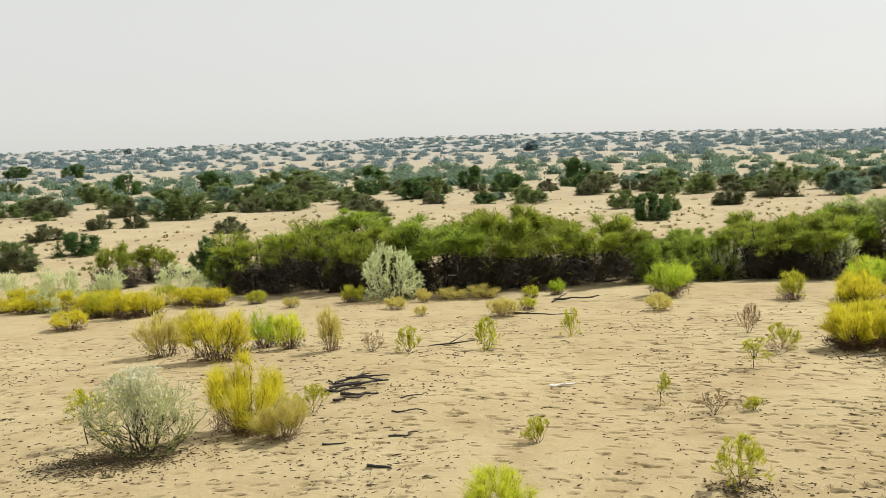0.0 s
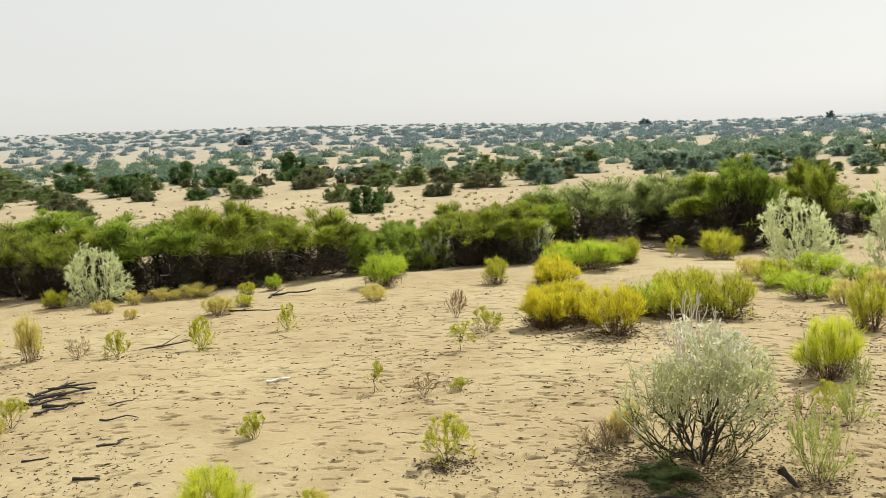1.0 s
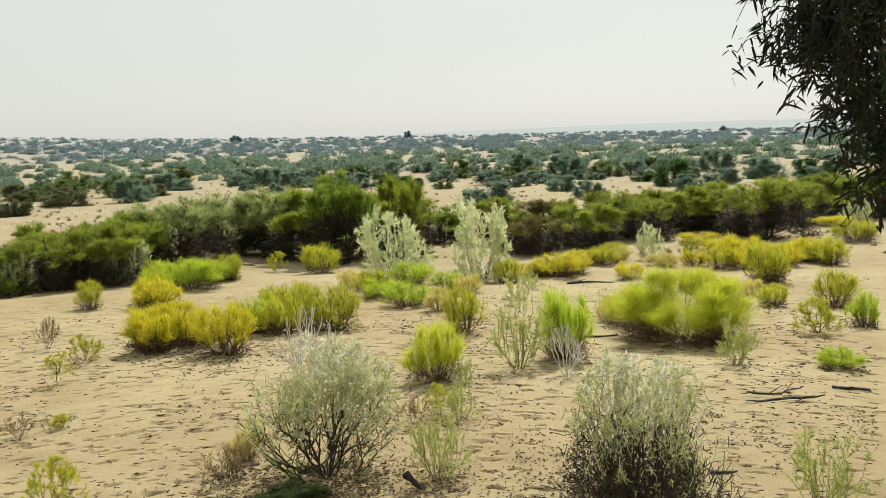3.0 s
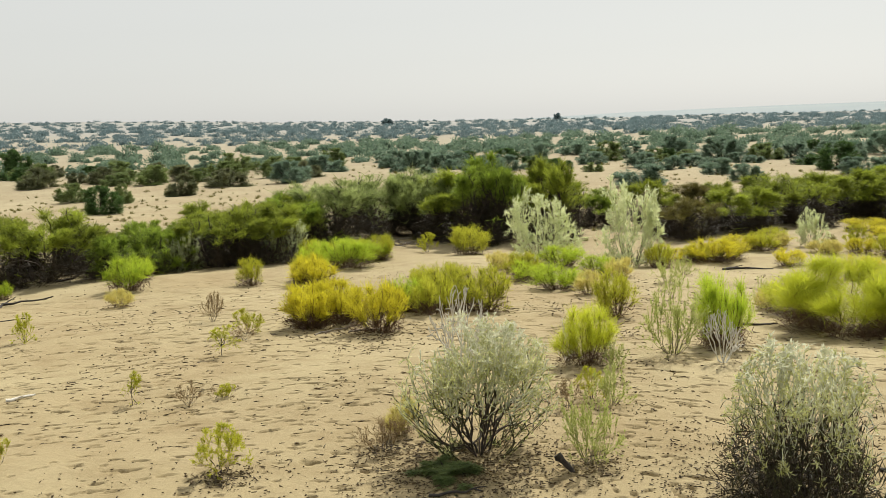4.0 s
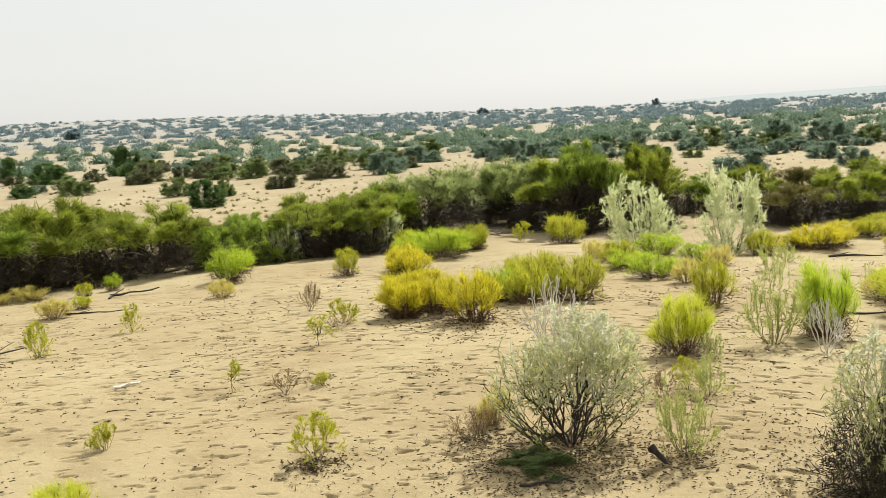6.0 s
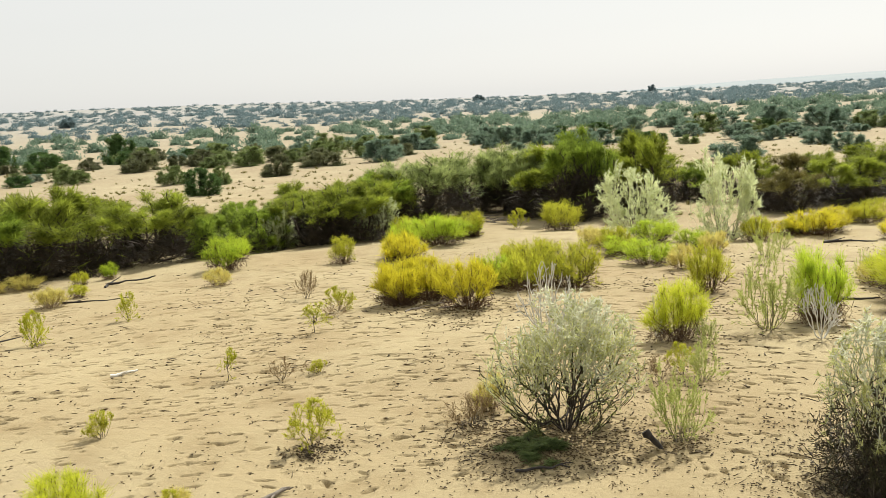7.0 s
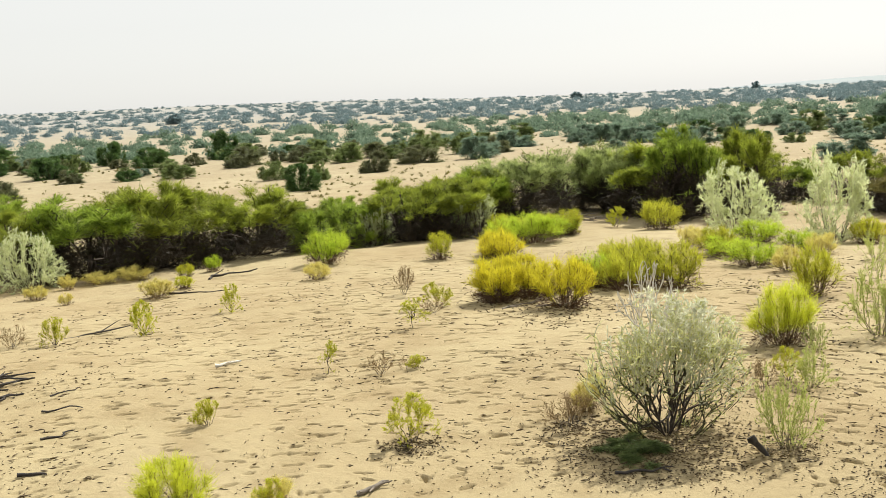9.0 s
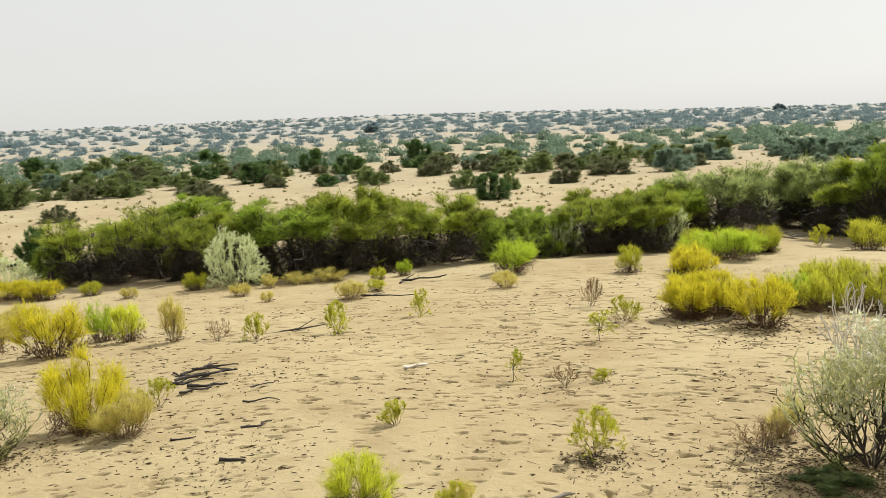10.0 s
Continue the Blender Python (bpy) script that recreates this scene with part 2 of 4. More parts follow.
def brush(rng, counts, widest=75, spread=0.4, first=0.34, shrink=0.8, lift=0.12, kink=0.12, foot=0.04, middle=0.45, press=0.65, vase=0.0):
    """Stems that rise from one foot and fork again and again, 1 wide and 1 high: rows of starts, ends, generation, main stem and growing direction."""
    n = counts[0]
    g = rng.permutation(n) * 2.399963 + rng.uniform(0, 0.8, n)
    t = radians(widest) * np.sqrt((np.arange(n) + 0.3) / n) * rng.uniform(0.8, 1.1, n)
    d = np.stack([np.sin(t) * np.cos(g), np.sin(t) * np.sin(g), np.cos(t)], 1)
    p = np.stack([np.cos(g), np.sin(g), 0 * g], 1) * foot * rng.uniform(0.3, 1.2, (n, 1))
    vigour = rng.uniform(0.68, 1.15, n)
    stem, rows = np.arange(n), []
    for k, count in enumerate(counts):
        if k:
            d, p, stem = np.repeat(d, count, 0), np.repeat(p, count, 0), np.repeat(stem, count)
            d = unit(d + spread * rng.normal(size=d.shape) + [0, 0, lift])
        step = first * shrink**k * rng.uniform(0.65, 1.3, len(d)) * vigour[stem]
        q = p + d * step[:, None]
        q[:, 2] = np.maximum(q[:, 2], 0.02)
        mid = (p + q) * 0.5 + rng.normal(0, kink, p.shape) * step[:, None]
        mid[:, 2] = np.maximum(mid[:, 2], 0.01)
        for u, v in ((p, mid), (mid, q)):
            rows.append((u, v, np.full(len(u), k), stem, d))
        p = q
    a, b, gen, stem, d = (np.concatenate(x) for x in zip(*rows))
    fit = np.array([0.5, 0.5, 1.0]) / [*[np.percentile(np.hypot(b[:, 0], b[:, 1]), 93)] * 2, np.percentile(b[:, 2], 96)]
    a, b = a * fit, b * fit
    for p in (a, b):
        p -= [0, 0, middle]
        far = np.sqrt(((p / [0.5, 0.5, 1 - middle]) ** 2).sum(1, keepdims=True))
        p *= np.where((far > 1) & (p[:, 2:] > 0), np.maximum(far, 1) ** -press, 1)
        p += [0, 0, middle]
        if vase:
            wide = 0.5 * (1 - vase + vase * np.clip(p[:, 2] / middle, 0, 1))
            p[:, :2] *= np.minimum(1, wide / np.maximum(np.hypot(p[:, 0], p[:, 1]), 1e-6))[:, None] ** 0.8
    return a, b, gen, stem, d


def crumbs_mesh(name, centre, half, thick, mat, rng):
    """Pointed, slightly bent crumbs of bark: two tips and three corners round the middle."""
    n = len(centre)
    d = unit(half)
    u = unit(np.cross(d, [[0.0, 0.0, 1.0]]))
    w = np.cross(u, d)
    thick = np.broadcast_to(np.asarray(thick, float), (n,))[:, None]
    bend = centre + half * rng.uniform(-0.5, 0.5, (n, 1)) + u * thick * rng.uniform(-1.2, 1.2, (n, 1))
    ring = [bend + thick * rng.uniform(0.5, 1.5, (n, 1)) * (math.cos(g) * u + 0.75 * math.sin(g) * w) for g in (0.5, 2.6, 4.7)]
    v = np.stack([centre - half, *ring, centre + half], 1).reshape(-1, 3)
    f = (np.array([[0, 2, 1], [0, 3, 2], [0, 1, 3], [4, 1, 2], [4, 2, 3], [4, 3, 1]])[None] + 5 * np.arange(n)[:, None, None]).reshape(-1, 3)
    return mesh_of(name, v, f, mat)


def tube_mesh(name, points, radii, mat, sides=9):
    """A tapered, bent round limb through the points."""
    pts = np.asarray(points, float)
    n = len(pts)
    d = unit(np.gradient(pts, axis=0))
    u = unit(np.cross(d, [0.31, 0.2, 0.93] if abs(d[0][2]) < 0.8 else [1.0, 0.1, 0.0]))
    w = np.cross(d, u)
    g = np.arange(sides) * 2 * math.pi / sides
    lump = 1 + 0.12 * np.sin(np.arange(n)[:, None] * 1.7 + 3 * g[None])
    v = pts[:, None] + (np.asarray(radii)[:, None] * lump)[..., None] * (np.cos(g)[None, :, None] * u[:, None] + np.sin(g)[None, :, None] * w[:, None])
    i, j = np.meshgrid(np.arange(n - 1), np.arange(sides), indexing="ij")
    f = np.stack([i * sides + j, i * sides + (j + 1) % sides, (i + 1) * sides + (j + 1) % sides, (i + 1) * sides + j], -1).reshape(-1, 4)
    cap = [[0, k, k + 1, k + 2] for k in range(1, sides - 2, 2)]
    cap += [[(n - 1) * sides + x for x in row[::-1]] for row in cap]
    return mesh_of(name, v.reshape(-1, 3), np.concatenate([f, np.array(cap)]), mat, True)


# ---- ground ----
def ground_height(x, y):
    """Sand falling away from the camera to a shallow basin and rising to a far dune on one side."""
    x, y = np.asarray(x, float), np.asarray(y, float)
    r, az = np.hypot(x, y), np.degrees(np.arctan2(x, y))
    near = np.interp(r, [0, 5, 7.7, 10, 12, 18, 28, 45, 60, 100], [1.60, 1.66, 1.86, 2.02, 2.2, 2.5, 2.75, 3.0, 3.0, 2.75])
    crest = -700 * np.tan(np.radians(np.interp(az, [-60, -22, 0, 6, 12, 18, 24, 30, 40, 60, 90], [0.55, 0.6, 0.6, 0.53, 0.43, 0.27, 0.0, -0.15, -0.33, -0.45, -0.4])))
    s = np.clip((r - 100) / 600, 0, 1)
    fall = near * (1 - s) + crest * s
    fall = np.where(r > 700, crest + (r - 700) * 0.02, fall)
    roll = 0.03 * np.sin(x * 0.9 + 0.7 * y) * np.sin(y * 0.6 - 0.4 * x) + 0.018 * np.sin(2.1 * x - 1.3 * y) * np.sin(1.7 * y + 0.4 * x)
    roll = roll * np.clip(r / 6, 0, 1) + 0.12 * np.sin(x * 0.13 + 1.0) * np.sin(y * 0.11 + x * 0.03) * np.clip((r - 20) / 30, 0, 1)
    return 1.6 - fall + roll


def build_ground():
    az = np.radians(np.concatenate([np.arange(-180, -34, 4.0), np.arange(-30, 72, 0.14), np.arange(76, 180, 4.0)]))
    r = np.concatenate([np.linspace(0.001, 3.2, 15), 3.3 * np.exp(np.arange(0, 1.62, 0.0025)), 16.8 * np.exp(np.arange(0, 1.4, 0.022)), 70 * np.exp(np.arange(0, 4.06, 0.075))])
    rr, aa = np.meshgrid(r, az, indexing="ij")
    x, y = rr * np.sin(aa), rr * np.cos(aa)
    z = ground_height(x, y)
    rng = np.random.default_rng(5)
    # hoof and foot marks: scuffed pits with a raised rim, many in wandering lines, sized and turned to fit the camera's
    # view
    marks = []
    for _ in range(55):
        at, heading = 5.0 * math.exp(rng.uniform(0, 1.0)), rng.uniform(-0.4, 1.0)
        p = np.array([at * math.sin(heading), at * math.cos(heading)])
        turn = rng.uniform(0, 2 * math.pi)
        for k in range(rng.integers(10, 34)):
            turn += rng.normal(0, 0.18)
            p = p + np.array([math.sin(turn), math.cos(turn)]) * rng.uniform(0.22, 0.42)
            off = np.array([math.cos(turn), -math.sin(turn)]) * (0.07 if k % 2 else -0.07)
            marks.append((*(p + off + rng.normal(0, 0.04, 2)), turn + rng.normal(0, 0.3), rng.uniform(0.035, 0.06), rng.uniform(0.014, 0.022), rng.uniform(0.022, 0.042)))
    for _ in range(3000):
        at, heading = 4.0 * math.exp(1.3 * rng.uniform() ** 0.8), rng.uniform(-0.5, 1.15)
        marks.append((at * math.sin(heading), at * math.cos(heading), rng.uniform(0, 6.3), rng.uniform(0.018, 0.055), rng.uniform(0.009, 0.017), rng.uniform(0.014, 0.036)))
    for mx, my, turn, la, lb, deep in marks:
        mr, ma = math.hypot(mx, my), math.atan2(mx, my)
        if not 3.4 < mr < 15.5 or not -0.6 < ma < 1.3:
            continue
        # wider, deeper and turned across the camera's view with distance
        grow = np.interp(mr, [4, 7, 11], [0.85, 1.15, 1.6])
        la, lb = la * grow, lb * grow
        if mr > 4.3:
            turn = ma + math.pi / 2 + 0.3 * math.sin(9 * turn)
        deep *= np.interp(mr, [4, 6.5, 9, 12], [0.9, 1.6, 2.2, 1.5])
        i0, i1 = np.searchsorted(r, [mr - 0.3, mr + 0.3])
        j0, j1 = np.searchsorted(az, [ma - 0.3 / mr, ma + 0.3 / mr])
        dx, dy = x[i0:i1, j0:j1] - mx, y[i0:i1, j0:j1] - my
        u, v = dx * math.sin(turn) + dy * math.cos(turn), dx * math.cos(turn) - dy * math.sin(turn)
        q = np.sqrt((u / la) ** 2 + (v / lb) ** 2)
        z[i0:i1, j0:j1] += -deep * np.exp(-(q**6)) + 0.06 * deep * np.exp(-((q - 1.45) ** 2) * 6)
    n, k = len(r), len(az)
    i, j = np.meshgrid(np.arange(n - 1), np.arange(k), indexing="ij")
    j2 = (j + 1) % k
    f = np.stack([i * k + j, i * k + j2, (i + 1) * k + j2, (i + 1) * k + j], -1).reshape(-1, 4)[:, ::-1]
    v = np.stack([x, y, z], -1).reshape(-1, 3)
    hub = np.array([[0, 0, ground_height(0, 0)]])
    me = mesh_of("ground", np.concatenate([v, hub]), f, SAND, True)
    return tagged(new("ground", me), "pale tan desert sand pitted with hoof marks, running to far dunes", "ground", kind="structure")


build_ground()


def far_ridge():
    """The pale dune ridge on the horizon, kilometres off, haze painted into its blue-grey colour."""
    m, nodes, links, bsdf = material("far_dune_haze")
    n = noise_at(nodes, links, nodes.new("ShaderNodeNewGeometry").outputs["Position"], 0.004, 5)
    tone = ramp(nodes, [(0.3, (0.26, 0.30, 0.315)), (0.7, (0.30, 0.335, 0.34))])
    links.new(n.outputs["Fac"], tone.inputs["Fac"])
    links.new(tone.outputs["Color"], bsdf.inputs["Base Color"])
    bsdf.inputs["Roughness"].default_value = 1.0
    az = np.radians(np.arange(-60, 110, 1.0))
    lift = np.interp(np.degrees(az), [-60, 36, 44, 52, 58, 66, 80, 110], [-18, -16, -4, 2.0, 3.0, 1.0, 4.0, -6])
    foot = np.stack([2400 * np.sin(az), 2400 * np.cos(az), 0 * az - 40], 1)
    face = np.stack([2900 * np.sin(az), 2900 * np.cos(az), lift * 0.4 - 6], 1)
    top = np.stack([3300 * np.sin(az), 3300 * np.cos(az), lift], 1)
    k = len(az)
    j = np.arange(k - 1)
    f = np.concatenate([np.stack([o + j, o + j + 1, o + k + j + 1, o + k + j], 1)[:, ::-1] for o in (0, k)])
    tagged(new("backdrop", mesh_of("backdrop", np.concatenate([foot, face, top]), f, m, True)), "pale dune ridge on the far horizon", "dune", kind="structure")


far_ridge()

# ---- plants ----
seed = [100]
FINE = ("branchwork", "dry_foot", "thatch", "twig_spray", "bare_spray", "dead_twigwork", "twig_crown", "inner_foliage")


def thing(name, x, y, w, h, meshes, label, category, group="", sink=0.01):
    """An empty at the plant's foot with its parts under it."""
    seed[0] += 1
    spin = random.Random(seed[0]).uniform(0, 360)
    root = new(name)
    root.matrix_world = pose(x, y, float(ground_height(x, y)) - sink, 0, 0, spin) @ Matrix.Diagonal((w, w, h, 1))
    for part_name, me, *under in meshes:
        ob = new(part_name, me)
        ob.parent = root
        if part_name in FINE:
            tagged(ob, kind="stuff")
        for sub_name, sub_me in under:
            sub = new(sub_name, sub_me)
            sub.parent = ob
            if sub_name in FINE:
                tagged(sub, kind="stuff")
    return tagged(root, label, category, group)


def tufted(rng, b, d, ends, count, size, uneven, floor, start=0.3):
    """Fine twigs in uneven tufts at the ends of a shrub's branches: starts, tips and the branch that carries each."""
    odds = np.exp(uneven * rng.normal(size=len(ends))) * (floor + np.clip((b[ends, 2] - start) / 0.3, 0, 1))
    k = ends[rng.choice(len(ends), count, p=odds / odds.sum())]
    base = b[k] + rng.normal(0, 0.022, (count, 3))
    way_ = unit(d[k] * 0.5 + [0, 0, 0.42] + 0.5 * rng.normal(size=(count, 3)))
    tip = base + way_ * size * rng.uniform(0.3, 1.6, (count, 1))
    base[:, 2], tip[:, 2] = np.maximum(base[:, 2], 0.02), np.maximum(tip[:, 2], 0.03)
    return base, tip, k


def tangle(rng, a, b, count, size, low=0.25, high=0.8):
    """Bare twigs at the heart of a shrub."""
    p = rng.integers(0, len(a), count)
    at = a[p] + (b[p] - a[p]) * rng.uniform(0, 1, (count, 1)) + rng.normal(0, 0.03, (count, 3))
    at[:, 2] = np.maximum(at[:, 2] * rng.uniform(low, high, count), 0.01)
    end = at + unit(rng.normal(size=(count, 3)) + [0, 0, 0.3]) * size * rng.uniform(0.5, 1.8, (count, 1))
    end[:, 2] = np.maximum(end[:, 2], 0.01)
    return at, end



def grass_meshes(colour, count, width, number, reach=1.0):
    """A tussock 1 wide and 1 high: brown woody stalks below, fine bright blades in soft tufts above."""
    rng = np.random.default_rng(number)
    a, b, gen, stem, d = brush(rng, (24, 2, 2), 66, 0.3, 0.34, 0.7, 0.2, 0.1, 0.2, 0.35, 0.8)
    odds = np.exp(0.5 * rng.normal(size=len(a))) * (gen >= 1) * (0.12 + np.clip((b[:, 2] - 0.06) / 0.35, 0, 1))
    k = rng.choice(len(a), count, p=odds / odds.sum())
    base = a[k] + (b[k] - a[k]) * rng.uniform(0, 1, (count, 1)) + rng.normal(0, 0.03, (count, 3))
    way_ = unit(d[k] * 0.35 + [0, 0, 0.55] + 0.45 * rng.normal(size=(count, 3)))
    tip = base + way_ * (0.06 + 0.26 * rng.uniform(size=(count, 1)) ** 1.8) * reach
    for p in (base, tip):
        p[:, 2] = np.maximum(p[:, 2], 0.02)
    fit = np.array([0.5, 0.5, 1.0]) / [*[np.percentile(np.hypot(tip[:, 0], tip[:, 1]), 92)] * 2, np.percentile(tip[:, 2], 94)]
    green = blades_mesh("tuft", base * fit, tip * fit, width * rng.uniform(0.5, 1.3, count), LEAF[colour], 0.04, rng)
    r = min(0.009, 1.7 * width) * 0.75**gen
    stalks = rods_mesh("dry_foot", a * fit, b * fit, r, r * 0.75, LEAF["dry" if colour == "straw" else "foot"])
    at, end = tangle(rng, a, b, count // (14 if colour == "straw" else 6), 0.11, 0.1, 0.6)
    thatch = blades_mesh("thatch", at * fit, end * fit, width * 1.5, LEAF["thatch"], 0.03, rng)
    return [("tuft", green), ("dry_foot", stalks), ("thatch", thatch)]


def leafy(rng, a, b, pick, each, leaf, slim, mat, rise=0.35):
    p = np.repeat(pick, each)
    at = a[p] + (b[p] - a[p]) * rng.uniform(0.0, 1.05, (len(p), 1))
    way_ = unit(unit(b[p] - a[p]) + 0.75 * rng.normal(size=(len(p), 3)) + [0, 0, rise])
    return blades_mesh("foliage", at, at + way_ * leaf * rng.uniform(0.5, 1.5, (len(p), 1)), leaf * slim, mat, 0.0, rng)


def wiry_meshes(colour, counts, number, thick=0.012, leaf=0.06, each=3, wood="pale_stem", widest=70, split=False, bare=1, shade=0.0, leaf_colour="", taper=0.7, slim=0.2, spread=0.4, first=0.34, shrink=0.8, lift=0.12, leafed=2, foot=0.04, press=0.65, heart=0, vase=0.0, low_leaf=0.35):
    """A forking plant 1 wide and 1 high with a rounded, see-through crown of fine leaf tips."""
    rng = np.random.default_rng(number)
    k = len(counts)
    a, b, gen, stem, _ = brush(rng, counts, widest, spread, first, shrink, lift, foot=foot, press=press, vase=vase)
    r = thick * taper**gen
    old = gen < bare
    # twigs below this height coloured dark: dark foot stems and painted shade together
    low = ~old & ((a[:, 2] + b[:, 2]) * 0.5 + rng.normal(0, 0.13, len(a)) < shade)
    tips = np.flatnonzero((gen >= k - leafed) & (rng.uniform(size=len(a)) < low_leaf + 0.9 * b[:, 2]))
    green = LEAF[leaf_colour or colour]
    high = split & (b[tips, 2] + rng.normal(0, 0.16, len(tips)) > 0.9)
    if split:
        out = []
        for n in range(counts[0]):
            mine = stem == n
            m, dim_low, live = mine & old, mine & low, mine & ~old & ~low
            under = [("twig_spray", rods_mesh("twig_spray", a[live], b[live], r[live], r[live] * 0.8, LEAF[colour]))] if live.any() else []
            if dim_low.any():
                under.append(("bare_spray", rods_mesh("bare_spray", a[dim_low], b[dim_low], r[dim_low], r[dim_low] * 0.8, LEAF["twig"])))
            for part_name, own, mat in (("foliage", tips[mine[tips] & ~high], green), ("blossom", tips[mine[tips] & high], LEAF["silver"])):
                if len(own):
                    under.append((part_name, leafy(rng, a, b, own, each, leaf, slim, mat, 0.1)))
            out.append(("stem", rods_mesh("stem", a[m], b[m], r[m], r[m] * 0.8, WOOD[wood]), *under))
        # dark filler twigs that paint shade into the shrub's heart
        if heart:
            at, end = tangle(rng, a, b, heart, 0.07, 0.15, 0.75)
            out.append(("inner_foliage", blades_mesh("inner_foliage", at, end, 0.006, LEAF["shade_twig"], 0.02, rng)))
        return out
    rods = [("branchwork", rods_mesh("branchwork", a[old], b[old], r[old], r[old] * 0.75, WOOD[wood]))]
    if low.any():
        rods.append(("dead_twigwork", rods_mesh("dead_twigwork", a[low], b[low], r[low], r[low] * 0.75, WOOD[wood])))
    old = old | low
    if not old.all():
        rods.append(("twig_crown", rods_mesh("twig_crown", a[~old], b[~old], r[~old], r[~old] * 0.75, LEAF[colour])))
    if each:
        rods.append(("foliage", leafy(rng, a, b, tips, each, leaf, slim, green)))
    return rods


def shrub_meshes(colour, number, count=6000, size=0.1, inner="shade_twig", wood="stem", widest=88, thick=0.016, slim=0.1, uneven=0.6, inside=0.5, lift=0.1):
    """A broad desert shrub 1 wide and 1 high: dark forking limbs and bare twigs below, a ragged crown of leafy tufts."""
    rng = np.random.default_rng(number)
    a, b, gen, stem, d = brush(rng, (12, 3, 3), widest, 0.42, 0.4, 0.7, lift, 0.14, 0.09)
    r = thick * 0.62**gen
    ends = np.flatnonzero(gen >= 1)
    base, tip, _ = tufted(rng, b, d, ends, count, size, uneven, 0.7)
    fit = np.array([0.5, 0.5, 1.0]) / [*[np.percentile(np.hypot(tip[:, 0], tip[:, 1]), 94)] * 2, np.percentile(tip[:, 2], 95)]
    base, tip, a, b = base * fit, tip * fit, a * fit, b * fit
    limbs = rods_mesh("branchwork", a, b, r, r * 0.7, WOOD[wood])
    crown = blades_mesh("foliage", base, tip, size * slim * rng.uniform(0.7, 1.5, count), LEAF[colour], 0.03, rng)
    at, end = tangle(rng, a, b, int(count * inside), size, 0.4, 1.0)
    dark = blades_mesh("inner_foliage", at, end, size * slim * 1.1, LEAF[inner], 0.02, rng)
    return [("branchwork", limbs), ("foliage", crown), ("inner_foliage", dark)]


COLOURS = ("yellow", "straw", "green", "olive", "lime")
GRASS = {(c, n): grass_meshes(c, 3000 if n < 3 else 7000, 0.0085 if n < 3 else 0.0048, 10 * n + i) for i, c in enumerate(COLOURS) for n in range(5)}
GRASS["lime", 5] = grass_meshes("lime", 24000, 0.0026, 66, 0.95)
WIRY = {(c, n): wiry_meshes(c, (7 + n, 3, 3, 3), 200 + 10 * n + i, 0.0085, 0.075, 1 if c == "dry" else 6, "grey" if c == "dry" else "stem", widest=74, slim=0.12, first=0.36, shrink=0.74, lift=0.16, leafed=3, leaf_colour="" if c == "dry" else "olive") for i, c in enumerate(("straw", "olive", "dry")) for n in range(4)}
WIRY.update({("greygreen", n): wiry_meshes("greygreen", (20, 2, 2, 2), 260 + n, 0.007, 0.055, 8, widest=78, slim=0.14, spread=0.34, first=0.3, shrink=0.82, lift=0.1, leafed=4, foot=0.14, press=0.3) for n in range(4)})
WIRY.update({("stemmed", n): wiry_meshes("olive", (1, 8, 3, 3, 2), 280 + n, 0.014, 0.07, 4, "stem", widest=6, slim=0.12, spread=0.62, first=0.3, shrink=0.66, lift=0.1, leafed=2, press=0.7, bare=2) for n in range(4)})
GREY = {n: wiry_meshes("silver", (12, 3, 3, 2, 2, 2), 300 + n, 0.0085, 0.03, 4, "stem", 70, True, 2, 0.4, "sage", 0.79, 0.2, 0.55, 0.26, 0.86, 0.06, 3, vase=0.75) for n in range(2)}
GREY_FAR = {n: wiry_meshes("silver", (24, 3, 3, 2), 320 + n, 0.006, 0.055, 7, "stem", 92, shade=0.15, leaf_colour="frosted", spread=0.4, first=0.32, shrink=0.76, lift=0.04, slim=0.15, leafed=4, foot=0.16, press=0.35) for n in range(3)}
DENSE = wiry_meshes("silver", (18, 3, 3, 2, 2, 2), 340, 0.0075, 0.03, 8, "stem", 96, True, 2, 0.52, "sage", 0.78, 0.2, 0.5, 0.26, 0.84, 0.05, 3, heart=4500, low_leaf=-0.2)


def thicket_meshes(colour, number, count=13000, size=0.085, slim=0.055, mains=9, floor=0.01, inner=7000, uneven=1.1, widest=80):
    """A thicket shrub 1 wide and 1 high: twisted dark limbs, each a part that carries its own tufts of green twigs."""
    rng = np.random.default_rng(number)
    a, b, gen, stem, d = brush(rng, (mains, 3, 3, 2), widest, 0.45, 0.34, 0.78, 0.16, 0.2, 0.13, 0.45, 0.25)
    r = 0.017 * 0.66**gen * rng.uniform(0.7, 1.3, len(a))
    base, tip, pick = tufted(rng, b, d, np.flatnonzero(gen >= 2), count, size, uneven, floor, 0.46)
    fit = np.array([0.5, 0.5, 1.0]) / [*[np.percentile(np.hypot(tip[:, 0], tip[:, 1]), 94)] * 2, np.percentile(tip[:, 2], 95)]
    base, tip, a, b = base * fit, tip * fit, a * fit, b * fit
    parts = []
    for n in range(mains):
        m, f = stem == n, stem[pick] == n
        under = [("foliage", blades_mesh("foliage", base[f], tip[f], size * slim * rng.uniform(0.6, 1.5, int(f.sum())), LEAF[colour], 0.03, rng))] if f.any() else []
        parts.append(("limb", rods_mesh("limb", a[m], b[m], r[m], r[m] * 0.75, WOOD["limb"]), *under))
    # near-black twigs fill the lower thicket as painted shade
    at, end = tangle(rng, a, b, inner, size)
    parts.append(("inner_foliage", blades_mesh("inner_foliage", at, end, size * slim * 0.9, LEAF["shade_twig"], 0.02, rng)))
    return parts


